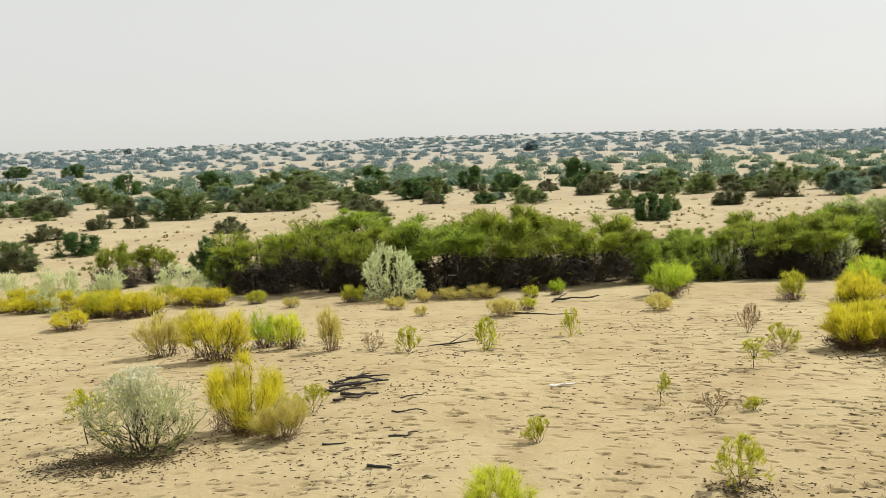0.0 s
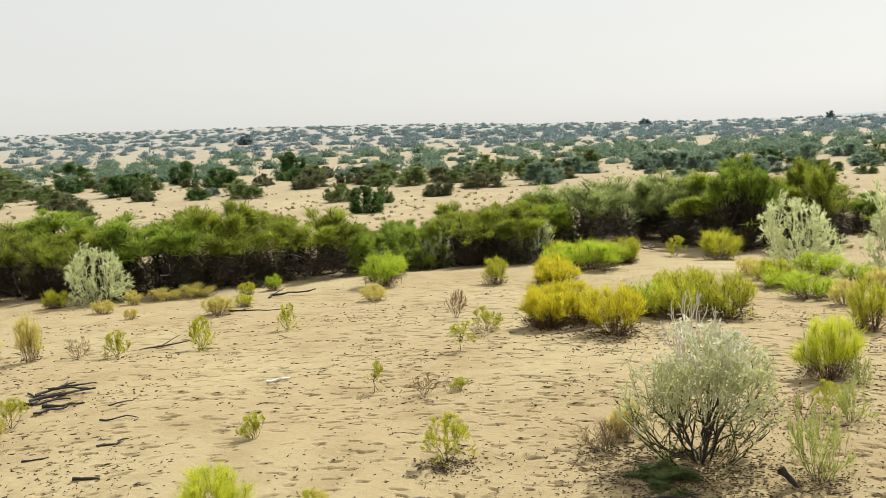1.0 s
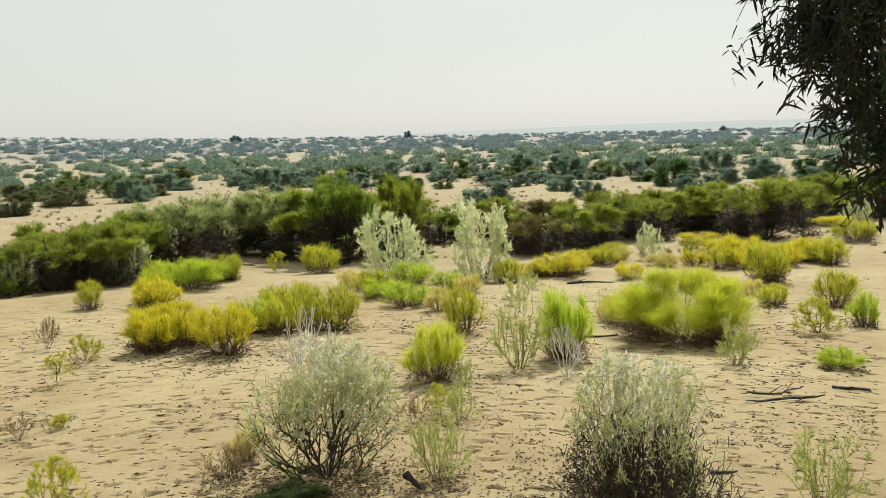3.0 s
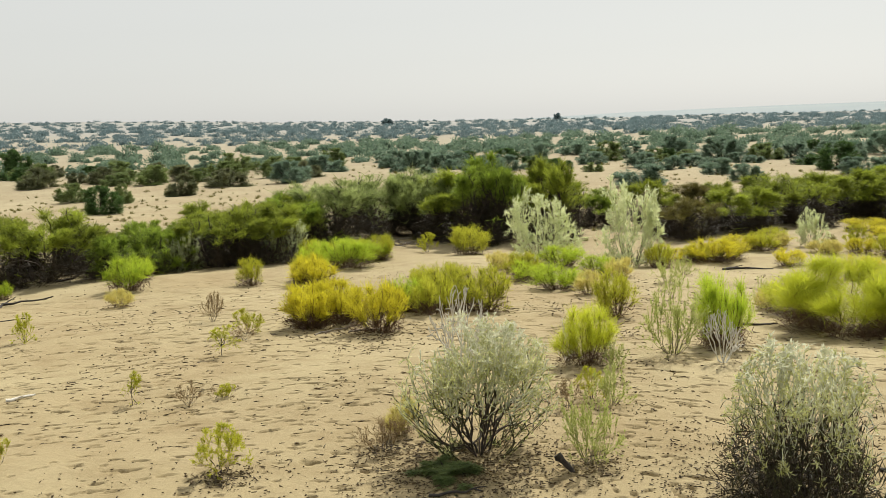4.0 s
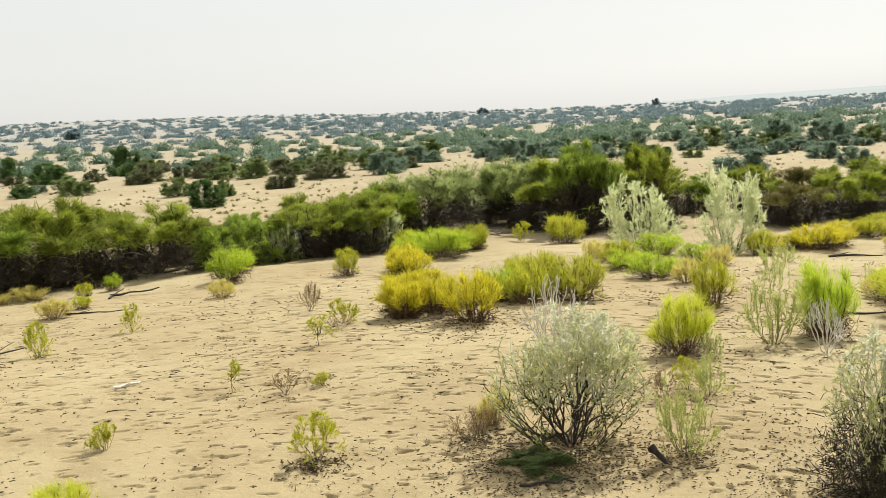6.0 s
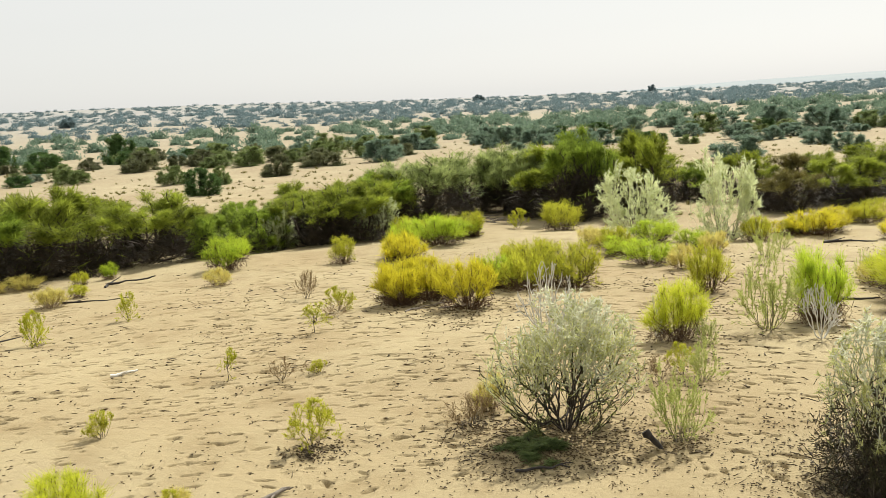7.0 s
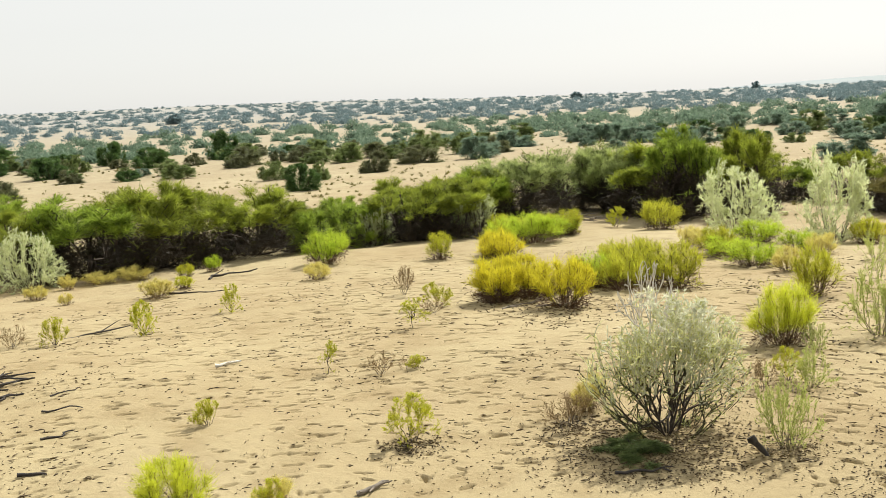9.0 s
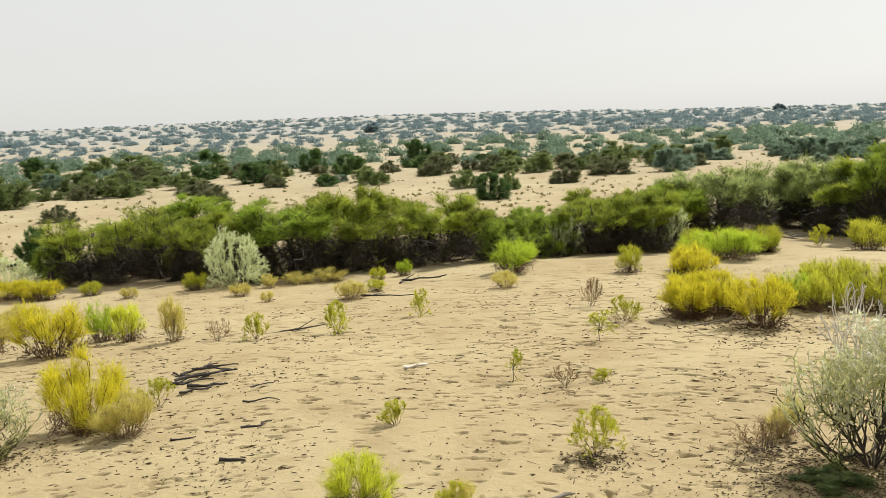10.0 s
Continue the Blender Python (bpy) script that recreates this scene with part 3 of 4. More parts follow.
HEDGE = {
    "a": thicket_meshes("hedge", 400),
    "b": thicket_meshes("hedge", 401, mains=11),
    "c": thicket_meshes("fresh", 402),
    "d": thicket_meshes("hedge", 403, 15000, mains=10),
    "s": thicket_meshes("pewter", 406, 13000, floor=0.12, widest=70),
    "f": thicket_meshes("hedge", 407, 8500, inner=8000, uneven=1.3),
    "e": thicket_meshes("russet", 404, 8500, uneven=1.1),
    "low": thicket_meshes("fresh", 405, 11000, 0.1, floor=0.6, inner=2500),
}
BUSH = {(c, n): shrub_meshes(c if c != "olive" else "plain", 500 + 10 * n + i, 6500, 0.095, c if c != "olive" else "plain", uneven=0.8 if c == "brown" else 0.45, widest=100 if c == "brown" else 92) for i, c in enumerate(("dark", "olive", "brown", "middle")) for n in range(3)}

GRASS_LABEL = {
    "yellow": "bright yellow desert grass tussock with a brown foot on sand",
    "straw": "straw-coloured wispy dry grass tuft standing on bare sand",
    "green": "fresh yellow-green grass tussock growing out of bare sand",
    "olive": "dense olive-green grass tussock with dark dry foot on sand",
    "lime": "large lime-yellow feathery grass tussock on bare sand",
}
WIRY_LABEL = {
    "straw": "small wiry pale yellow desert seedling on bare sand",
    "olive": "small rounded olive wiry plant on a thin stem",
    "dry": "small brown dried-out twiggy plant on bare sand",
    "stemmed": "small domed olive seedling on one thin bare stem",
    "greygreen": "sparse grey-green twiggy herb standing on the sand",
}


def grass(x, y, w, h, colour):
    n = 5 if colour == "lime" and w > 0.9 else 3 + seed[0] % 2 if math.hypot(x, y) < 8 or w > 0.9 else seed[0] % 3
    thing("grass_tussock", x, y, w, h, GRASS[colour, n], GRASS_LABEL[colour], "grass", "grass tussocks on the sand")


def wiry(x, y, w, h, colour):
    thing("wiry_plant", x, y, w, h, WIRY[colour, seed[0] % 4], WIRY_LABEL[colour], "plant", "small wiry plants on the sand")


def dead(x, y, w, h, colour):
    me = wiry_meshes("dry", (6, 3, 3, 2), 377 + int(10 * x), 0.02, 0.04, 0, "dead", 75, bare=9)
    thing("dead_shrub", x, y, w, h, me, "bleached white leafless skeleton of a small shrub", "shrub", "dead shrubs")


def grey(x, y, w, h, kind):
    if kind == "dense":
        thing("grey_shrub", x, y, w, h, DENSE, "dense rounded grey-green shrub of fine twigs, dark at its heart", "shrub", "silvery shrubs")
    elif kind == "near":
        thing("grey_shrub", x, y, w, h, GREY[seed[0] % 2], "airy silver-white flowering shrub with dark bare stems at its foot", "shrub", "silvery shrubs")
    else:
        thing("grey_shrub", x, y, w, h, GREY_FAR[seed[0] % 3], "pale silvery bushy shrub in front of the green thicket", "shrub", "silvery shrubs")


def hedge(x, y, w, h, kind):
    label = {"e": "russet-brown broom-like desert shrub with dark twisted limbs", "low": "low fresh green bushy shrub at the thicket's edge", "s": "large silver-green bushy shrub with a dark tangled heart"}.get(kind, "olive-green broom-like desert shrub with dark tangled limbs below")
    thing("thicket_shrub", x, y, w, h, HEDGE[kind], label, "shrub", "shrubs of the thicket")


def bush(x, y, w, h, kind):
    label = {"dark": "dark green rounded shrub on open sand", "olive": "olive-green spreading shrub on open sand", "brown": "low brownish dusty shrub on open sand", "middle": "low shrub on the sandy plain, its green greyed for haze"}[kind]
    thing("desert_shrub", x, y, w, h, BUSH[kind, seed[0] % 3], label, "shrub", "scattered shrubs of the plain")


# skyline trees share the far leaf, haze colour included
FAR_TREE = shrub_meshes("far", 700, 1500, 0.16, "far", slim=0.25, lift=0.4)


def tree(x, y, w, h, kind):
    thing("far_tree", x, y, w, h, FAR_TREE, "small lone tree on the far hazy skyline", "tree", "trees on the skyline")

grass(-4.79, 13.46, 0.52, 0.26, "yellow")
grass(-5.31, 15.51, 0.78, 0.39, "yellow")
grass(-4.80, 15.00, 0.60, 0.39, "olive")
grass(-4.32, 14.44, 0.56, 0.42, "yellow")
grass(-4.07, 14.61, 0.58, 0.35, "yellow")
grass(-4.23, 16.51, 0.60, 0.31, "olive")
grass(-3.87, 16.25, 0.54, 0.28, "yellow")
grass(-3.52, 16.04, 0.57, 0.32, "yellow")
grass(-6.97, 16.63, 0.52, 0.25, "yellow")
grass(-6.54, 16.27, 0.55, 0.22, "yellow")
grass(-6.13, 15.94, 0.56, 0.28, "yellow")
grass(-1.10, 6.05, 0.51, 0.43, "yellow")
grass(-0.84, 5.73, 0.34, 0.25, "straw")
wiry(-0.73, 6.48, 0.25, 0.20, "straw")
wiry(-0.44, 9.47, 0.27, 0.21, "dry")
wiry(-0.09, 9.31, 0.26, 0.25, "straw")
wiry(3.41, 9.76, 0.30, 0.30, "dry")
wiry(3.35, 8.68, 0.31, 0.24, "straw")
wiry(1.89, 6.02, 0.23, 0.15, "dry")
wiry(0.65, 5.32, 0.18, 0.15, "straw")
wiry(1.52, 4.46, 0.29, 0.24, "straw")
wiry(0.69, 3.89, 0.16, 0.14, "straw")
grass(9.83, 14.30, 0.81, 0.49, "olive")
grass(5.99, 12.83, 0.53, 0.41, "yellow")
grass(7.56, 15.25, 0.58, 0.32, "olive")
grass(7.77, 14.85, 0.69, 0.36, "olive")
grass(8.12, 14.72, 0.63, 0.32, "green")
grass(3.89, 8.42, 0.46, 0.38, "yellow")
grass(4.33, 8.95, 0.63, 0.36, "yellow")
grass(4.54, 8.63, 0.50, 0.30, "yellow")
grass(4.26, 7.75, 0.60, 0.44, "yellow")
grass(5.10, 8.71, 0.51, 0.34, "green")
grass(5.28, 8.42, 0.50, 0.37, "olive")
grass(5.73, 8.89, 0.75, 0.43, "olive")
grass(5.86, 8.35, 0.70, 0.45, "olive")
wiry(2.33, 4.28, 0.32, 0.18, "dry")
grass(2.53, 4.44, 0.20, 0.19, "straw")
grass(7.71, 9.36, 0.71, 0.31, "green")
grass(8.11, 10.44, 0.62, 0.26, "green")
grass(6.61, 7.18, 0.48, 0.44, "olive")
grass(7.54, 8.57, 0.38, 0.27, "straw")
grass(4.46, 5.13, 0.43, 0.40, "lime")
dead(4.45, 5.34, 0.27, 0.31, "dead")
dead(5.22, 4.56, 0.30, 0.38, "dead")
grass(7.38, 5.09, 1.26, 0.58, "lime")
grass(7.91, 6.02, 0.61, 0.33, "lime")
wiry(6.58, 4.03, 0.37, 0.37, "greygreen")
wiry(8.38, 4.30, 0.46, 0.32, "olive")
grass(7.08, 3.46, 0.36, 0.15, "green")
grass(12.61, 7.22, 0.67, 0.54, "olive")
grass(14.21, 9.00, 0.51, 0.36, "olive")
grass(14.37, 8.74, 0.54, 0.33, "yellow")
grass(14.99, 8.74, 0.57, 0.36, "yellow")
grass(16.17, 9.14, 0.62, 0.30, "yellow")
grass(16.56, 8.92, 0.76, 0.30, "yellow")
grass(16.58, 8.50, 0.71, 0.34, "olive")
grass(11.25, 5.54, 0.56, 0.44, "olive")
grass(16.28, 8.09, 0.59, 0.47, "olive")
grass(10.51, 5.96, 0.40, 0.26, "olive")
grass(12.03, 9.23, 0.49, 0.25, "yellow")
grass(11.44, 10.95, 0.71, 0.19, "yellow")
grass(11.75, 10.69, 0.63, 0.23, "olive")
grass(12.13, 10.49, 0.80, 0.27, "yellow")
grass(14.35, 11.35, 0.70, 0.30, "olive")
grass(14.36, 9.60, 0.52, 0.26, "yellow")
wiry(3.51, 4.23, 0.20, 0.17, "dry")
wiry(3.82, 1.93, 0.38, 0.31, "greygreen")
wiry(9.06, 8.80, 0.40, 0.31, "greygreen")
wiry(9.65, 15.45, 0.42, 0.38, "olive")
wiry(15.04, 10.11, 0.61, 0.39, "olive")
grey(2.63, 3.87, 0.84, 0.66, "near")
grey(3.32, 2.50, 0.73, 0.64, "dense")
grey(-1.61, 5.60, 0.71, 0.50, "near")
grey(10.00, 12.47, 1.21, 1.01, "far")
grey(10.66, 11.11, 1.08, 1.18, "far")
grey(14.72, 10.77, 0.60, 0.58, "far")
grey(-0.35, 15.11, 0.95, 0.80, "far")
grey(5.49, 16.78, 0.70, 0.58, "far")
grey(7.19, 16.29, 0.75, 0.72, "far")
grey(24.95, 11.73, 0.88, 0.59, "far")
hedge(-2.89, 18.17, 1.90, 1.01, "f")
hedge(-1.61, 17.35, 2.00, 1.11, "f")
hedge(0.52, 16.08, 2.15, 1.15, "c")
hedge(1.63, 16.26, 1.89, 1.26, "d")
hedge(3.05, 16.40, 1.91, 1.04, "a")
hedge(-1.22, 22.85, 2.07, 1.14, "c")
hedge(4.48, 17.84, 1.05, 0.60, "low")
hedge(5.32, 18.35, 1.19, 0.67, "low")
hedge(5.57, 17.42, 0.93, 0.64, "low")
hedge(6.01, 16.50, 1.58, 0.97, "f")
hedge(6.92, 16.53, 1.65, 0.99, "a")
hedge(8.72, 17.66, 2.22, 1.20, "s")
hedge(10.97, 19.17, 2.39, 1.32, "s")
hedge(11.84, 17.24, 2.68, 1.30, "b")
hedge(13.58, 16.89, 1.96, 1.25, "a")
hedge(14.97, 16.84, 1.41, 0.79, "c")
hedge(14.57, 13.55, 1.59, 1.04, "e")
hedge(16.34, 13.61, 1.83, 0.84, "d")
hedge(18.25, 13.86, 1.88, 0.99, "f")
hedge(20.20, 13.90, 2.07, 1.05, "d")
hedge(20.91, 13.02, 1.89, 1.12, "a")
hedge(20.08, 11.61, 2.22, 1.29, "f")
hedge(25.75, 13.46, 2.36, 1.12, "d")
hedge(27.77, 13.14, 2.45, 1.24, "c")
hedge(28.54, 12.11, 2.43, 1.33, "a")
bush(-10.10, 29.61, 1.50, 0.67, "dark")
bush(-11.10, 27.19, 1.40, 0.62, "olive")
bush(-19.36, 53.14, 2.73, 1.03, "brown")
bush(-10.99, 46.92, 2.59, 1.40, "olive")
bush(-23.57, 82.90, 2.65, 1.63, "dark")
bush(-15.49, 78.17, 3.67, 1.69, "dark")
bush(-23.19, 72.36, 2.98, 1.32, "olive")
bush(-13.32, 41.58, 1.24, 0.62, "brown")
bush(-13.58, 36.51, 1.51, 0.59, "brown")
bush(-11.84, 42.23, 1.16, 0.63, "brown")
bush(-15.28, 55.91, 0.83, 0.48, "dark")
bush(-6.76, 36.51, 1.30, 0.59, "brown")
bush(-8.16, 51.16, 1.65, 0.77, "brown")
bush(-1.64, 45.20, 1.88, 0.94, "brown")
bush(-5.64, 58.77, 1.69, 0.68, "olive")
bush(-7.35, 70.63, 4.55, 1.54, "olive")
bush(-11.14, 79.03, 2.81, 1.36, "olive")
bush(-12.87, 67.76, 2.72, 1.09, "olive")
bush(0.27, 57.08, 2.57, 1.14, "dark")
bush(1.31, 52.67, 1.46, 0.67, "brown")
bush(-3.38, 90.32, 3.33, 1.28, "dark")
bush(4.23, 65.42, 1.97, 1.43, "dark")
bush(6.05, 60.21, 2.37, 1.03, "dark")
bush(11.48, 66.83, 2.33, 1.66, "dark")
bush(8.29, 33.86, 1.48, 0.91, "dark")
bush(9.43, 42.90, 1.50, 0.75, "olive")
bush(10.71, 39.69, 0.93, 0.70, "olive")
bush(11.28, 59.08, 2.13, 1.03, "olive")
bush(13.74, 41.80, 1.61, 0.88, "brown")
bush(17.15, 45.03, 2.06, 0.84, "brown")
bush(15.23, 50.87, 2.14, 0.95, "olive")
bush(20.14, 44.43, 2.35, 1.04, "middle")
bush(15.51, 59.37, 2.42, 0.97, "olive")
bush(1.89, 61.05, 1.41, 0.99, "olive")
bush(-54.35, 137.86, 4.31, 1.54, "dark")
bush(-36.08, 89.89, 2.25, 1.02, "olive")
bush(-43.31, 129.12, 3.38, 1.69, "dark")
bush(26.24, 26.53, 2.15, 0.81, "middle")
bush(30.35, 25.10, 1.39, 0.67, "middle")
bush(48.29, 45.77, 2.52, 1.19, "middle")
bush(33.75, 29.38, 1.54, 0.72, "middle")
bush(37.94, 42.51, 1.97, 0.70, "middle")
bush(36.73, 24.82, 1.49, 0.69, "middle")
bush(39.27, 20.42, 1.67, 0.95, "middle")
bush(32.09, 47.83, 1.98, 0.92, "middle")
bush(30.69, 50.53, 2.02, 1.01, "middle")
bush(26.17, 53.12, 2.97, 0.99, "middle")
tree(23.73, 187.04, 3.24, 1.73, "far")
tree(364.68, 435.36, 4.89, 3.58, "far")
tree(190.50, 329.54, 5.14, 2.36, "far")
tree(366.08, 229.86, 3.33, 2.14, "far")
tree(-105.31, 373.05, 3.39, 1.91, "far")
hedge(-2.44, 19.71, 1.72, 0.94, "c")
hedge(-0.47, 18.86, 1.65, 0.99, "b")
hedge(1.24, 18.13, 1.59, 1.23, "b")
hedge(2.58, 17.51, 1.54, 1.06, "d")
hedge(3.99, 18.02, 1.27, 0.77, "a")
hedge(-3.93, 20.40, 1.06, 0.62, "low")
hedge(6.11, 18.26, 1.08, 0.74, "c")
hedge(7.01, 17.93, 1.38, 0.91, "f")
hedge(7.98, 17.56, 1.56, 1.03, "b")
hedge(6.40, 17.96, 1.55, 0.98, "a")
hedge(7.00, 17.10, 1.53, 1.01, "b")
hedge(7.86, 17.33, 1.59, 1.01, "c")
hedge(11.34, 18.35, 1.86, 1.11, "s")
hedge(13.34, 17.94, 1.81, 1.11, "d")
hedge(15.77, 15.70, 1.42, 0.99, "b")
hedge(16.62, 14.58, 1.53, 0.93, "b")
hedge(18.41, 14.64, 1.75, 0.93, "a")
hedge(20.42, 14.72, 1.85, 0.98, "b")
hedge(21.41, 14.05, 1.86, 1.05, "c")
hedge(24.43, 13.33, 1.82, 1.05, "c")
hedge(27.94, 13.99, 2.01, 1.16, "b")
hedge(5.75, 20.24, 1.07, 0.62, "low")
hedge(4.68, 20.04, 1.06, 0.61, "low")
grass(-6.67, 17.12, 0.93, 0.33, "yellow")
grass(-4.85, 15.06, 0.70, 0.38, "yellow")
grass(-4.16, 15.08, 0.82, 0.34, "straw")
grass(-3.36, 15.84, 0.74, 0.31, "yellow")
grass(-2.94, 12.38, 0.55, 0.22, "olive")
grass(5.91, 12.65, 0.71, 0.36, "yellow")
grass(3.95, 8.56, 0.56, 0.41, "yellow")
grass(4.23, 8.47, 0.52, 0.40, "yellow")
grass(17.83, 11.77, 0.96, 0.25, "yellow")
grass(16.65, 10.49, 0.88, 0.27, "yellow")
grass(17.76, 9.22, 1.02, 0.27, "straw")
grass(19.91, 9.36, 0.94, 0.45, "olive")
grass(23.75, 11.74, 0.95, 0.25, "yellow")
grass(23.69, 12.38, 0.78, 0.19, "yellow")
grass(15.26, 8.42, 0.77, 0.33, "yellow")
grass(11.40, 6.76, 0.39, 0.21, "straw")
grass(9.54, 6.09, 0.51, 0.27, "olive")
grass(11.40, 7.62, 0.62, 0.30, "yellow")
grass(9.31, 4.29, 0.37, 0.32, "green")
grass(7.94, 6.34, 0.31, 0.20, "straw")
grass(13.33, 11.24, 0.81, 0.25, "yellow")
grass(13.97, 10.02, 0.52, 0.21, "straw")
grass(8.60, 11.47, 0.45, 0.24, "straw")
grass(9.38, 10.46, 0.55, 0.25, "green")
grass(9.10, 9.70, 0.47, 0.26, "straw")
grass(6.16, 13.25, 0.49, 0.39, "olive")
grass(7.50, 15.87, 0.51, 0.39, "olive")
grass(7.68, 15.60, 0.51, 0.29, "olive")
grass(7.78, 15.16, 0.46, 0.31, "olive")
grass(8.05, 15.60, 0.51, 0.32, "olive")
grass(8.19, 15.22, 0.58, 0.30, "olive")
grass(8.22, 14.69, 0.59, 0.41, "olive")
grass(5.14, 8.87, 0.44, 0.27, "olive")
grass(5.40, 8.79, 0.48, 0.25, "olive")
grass(6.34, 9.95, 0.64, 0.39, "olive")
wiry(6.64, 10.96, 0.30, 0.27, "straw")
wiry(9.90, 9.28, 0.32, 0.24, "greygreen")
wiry(8.12, 6.56, 0.24, 0.27, "greygreen")
wiry(10.83, 6.13, 0.28, 0.25, "olive")
wiry(2.13, 5.99, 0.14, 0.10, "straw")
wiry(3.77, 4.31, 0.20, 0.20, "straw")
wiry(4.48, 4.87, 0.20, 0.18, "greygreen")
wiry(2.10, 6.06, 0.15, 0.09, "dry")
wiry(-0.93, 5.88, 0.21, 0.14, "dry")
wiry(-1.11, 5.93, 0.18, 0.16, "dry")
wiry(3.65, 10.35, 0.18, 0.25, "dry")
wiry(3.15, 8.29, 0.30, 0.15, "dry")
grey(-5.92, 16.17, 0.94, 0.67, "far")
grey(-5.58, 17.72, 0.82, 0.51, "far")
grey(-4.08, 17.18, 0.95, 0.58, "far")
grey(-7.48, 18.28, 0.63, 0.53, "far")
hedge(-5.89, 19.28, 0.84, 0.84, "f")
hedge(-5.48, 20.56, 1.01, 0.74, "a")
bush(-4.67, 21.98, 0.92, 0.76, "dark")
hedge(-3.58, 18.23, 0.64, 0.58, "low")
bush(-10.16, 25.20, 1.30, 0.52, "brown")
grass(-2.69, 10.25, 0.57, 0.43, "straw")
grass(-1.95, 9.45, 0.69, 0.48, "yellow")
grass(-1.66, 10.50, 0.38, 0.37, "green")
grass(-1.34, 10.05, 0.35, 0.37, "lime")
grass(-2.69, 11.88, 0.55, 0.35, "straw")
grass(-0.87, 9.60, 0.26, 0.42, "straw")
grass(3.69, 13.98, 0.69, 0.45, "green")
grass(3.16, 12.38, 0.39, 0.22, "straw")
grass(5.23, 13.23, 0.38, 0.38, "olive")
wiry(1.65, 10.22, 0.25, 0.29, "olive")
wiry(0.68, 9.36, 0.29, 0.32, "olive")
grass(1.05, 14.93, 0.55, 0.20, "straw")
grass(1.77, 14.67, 0.27, 0.19, "olive")
grass(2.20, 14.96, 0.26, 0.23, "green")
grass(0.13, 14.72, 0.27, 0.20, "straw")
grass(-0.29, 13.82, 0.33, 0.18, "straw")
grass(-0.97, 15.07, 0.39, 0.26, "olive")
grass(-1.49, 17.80, 0.68, 0.37, "olive")
grass(-2.58, 15.84, 0.40, 0.21, "olive")
grass(-1.91, 14.86, 0.28, 0.16, "straw")
grass(1.13, 12.54, 0.47, 0.24, "straw")
grass(1.54, 13.15, 0.27, 0.17, "olive")
grass(0.07, 12.71, 0.18, 0.15, "straw")
grass(0.57, 14.93, 0.49, 0.18, "straw")
# added behind the silver shrub to show that shrub's own bleached top twigs
dead(3.55, 5.38, 0.42, 0.63, "dead")
# flattened shrub added for the shaded green patch below the silver shrub
bush(2.36, 3.72, 0.38, 0.06, "olive")
hedge(11.40, 16.06, 1.71, 1.60, "c")
hedge(12.41, 15.13, 1.37, 1.54, "b")
hedge(11.49, 18.20, 1.49, 1.30, "s")
grass(0.32, 4.10, 0.32, 0.22, "lime")
grass(0.72, 3.95, 0.17, 0.12, "straw")
grass(7.22, 14.09, 1.08, 0.45, "green")
grass(6.27, 13.32, 0.50, 0.50, "green")
grass(9.51, 11.41, 0.78, 0.31, "green")
grass(8.31, 10.79, 0.56, 0.35, "olive")
grass(8.74, 11.97, 0.43, 0.26, "straw")
grass(10.66, 10.49, 0.52, 0.35, "olive")
grass(11.74, 10.41, 0.81, 0.36, "yellow")
grass(13.54, 10.95, 0.60, 0.30, "olive")
grass(14.06, 10.98, 0.41, 0.26, "straw")
grass(13.86, 9.77, 0.38, 0.23, "straw")
grass(12.83, 7.32, 0.48, 0.40, "olive")
grass(16.65, 8.74, 0.81, 0.38, "yellow")
grass(15.35, 9.30, 0.79, 0.49, "yellow")
wiry(2.96, 3.41, 0.30, 0.33, "greygreen")
wiry(3.76, 4.13, 0.26, 0.22, "greygreen")
wiry(5.16, 4.98, 0.47, 0.52, "greygreen")
grass(5.73, 5.05, 0.50, 0.52, "green")
wiry(-2.13, 6.06, 0.38, 0.35, "stemmed")
wiry(1.61, 6.30, 0.18, 0.23, "stemmed")
wiry(2.70, 7.57, 0.28, 0.26, "stemmed")
hedge(-0.28, 16.49, 1.16, 0.96, "f")
hedge(-1.00, 16.48, 0.96, 0.87, "f")
hedge(4.09, 16.08, 1.04, 0.68, "low")
hedge(5.00, 16.65, 1.10, 0.72, "low")
grey(5.36, 16.49, 0.60, 0.60, "far")
grass(4.09, 15.02, 0.62, 0.36, "green")

# ---- dead wood ----
def crooked(rng, length, bend, steps=7):
    """A crooked line along x, lying near the ground."""
    x = np.linspace(-0.5, 0.5, steps) * length
    y = np.cumsum(rng.normal(0, bend * length / steps, steps))
    z = np.abs(np.cumsum(rng.normal(0, 0.2 * bend * length / steps, steps)))
    return np.stack([x, y - y.mean(), z], 1)


def stick_parts(rng, length, thick, bend, wood, forks):
    line = crooked(rng, length, bend)
    line[:, 2] += thick * 0.6
    out = [("shaft", tube_mesh("shaft", line, thick * np.linspace(1, 0.45, len(line)) * rng.uniform(0.85, 1.1, len(line)), WOOD[wood], 7))]
    for _ in range(forks):
        k = int(rng.integers(1, len(line) - 1))
        g = rng.uniform(-0.9, 0.9) + (math.pi if rng.uniform() < 0.3 else 0)
        far = length * rng.uniform(0.15, 0.4)
        twig = line[k] + np.stack([np.linspace(0, far, 5) * math.cos(g), np.linspace(0, far, 5) * math.sin(g) + rng.normal(0, 0.04 * far, 5), np.linspace(0, far * rng.uniform(0.0, 0.35), 5)], 1)
        twig[0] = line[k]
        out.append(("side_twig", tube_mesh("side_twig", twig, thick * np.linspace(0.55, 0.2, 5), WOOD[wood], 6)))
    return out


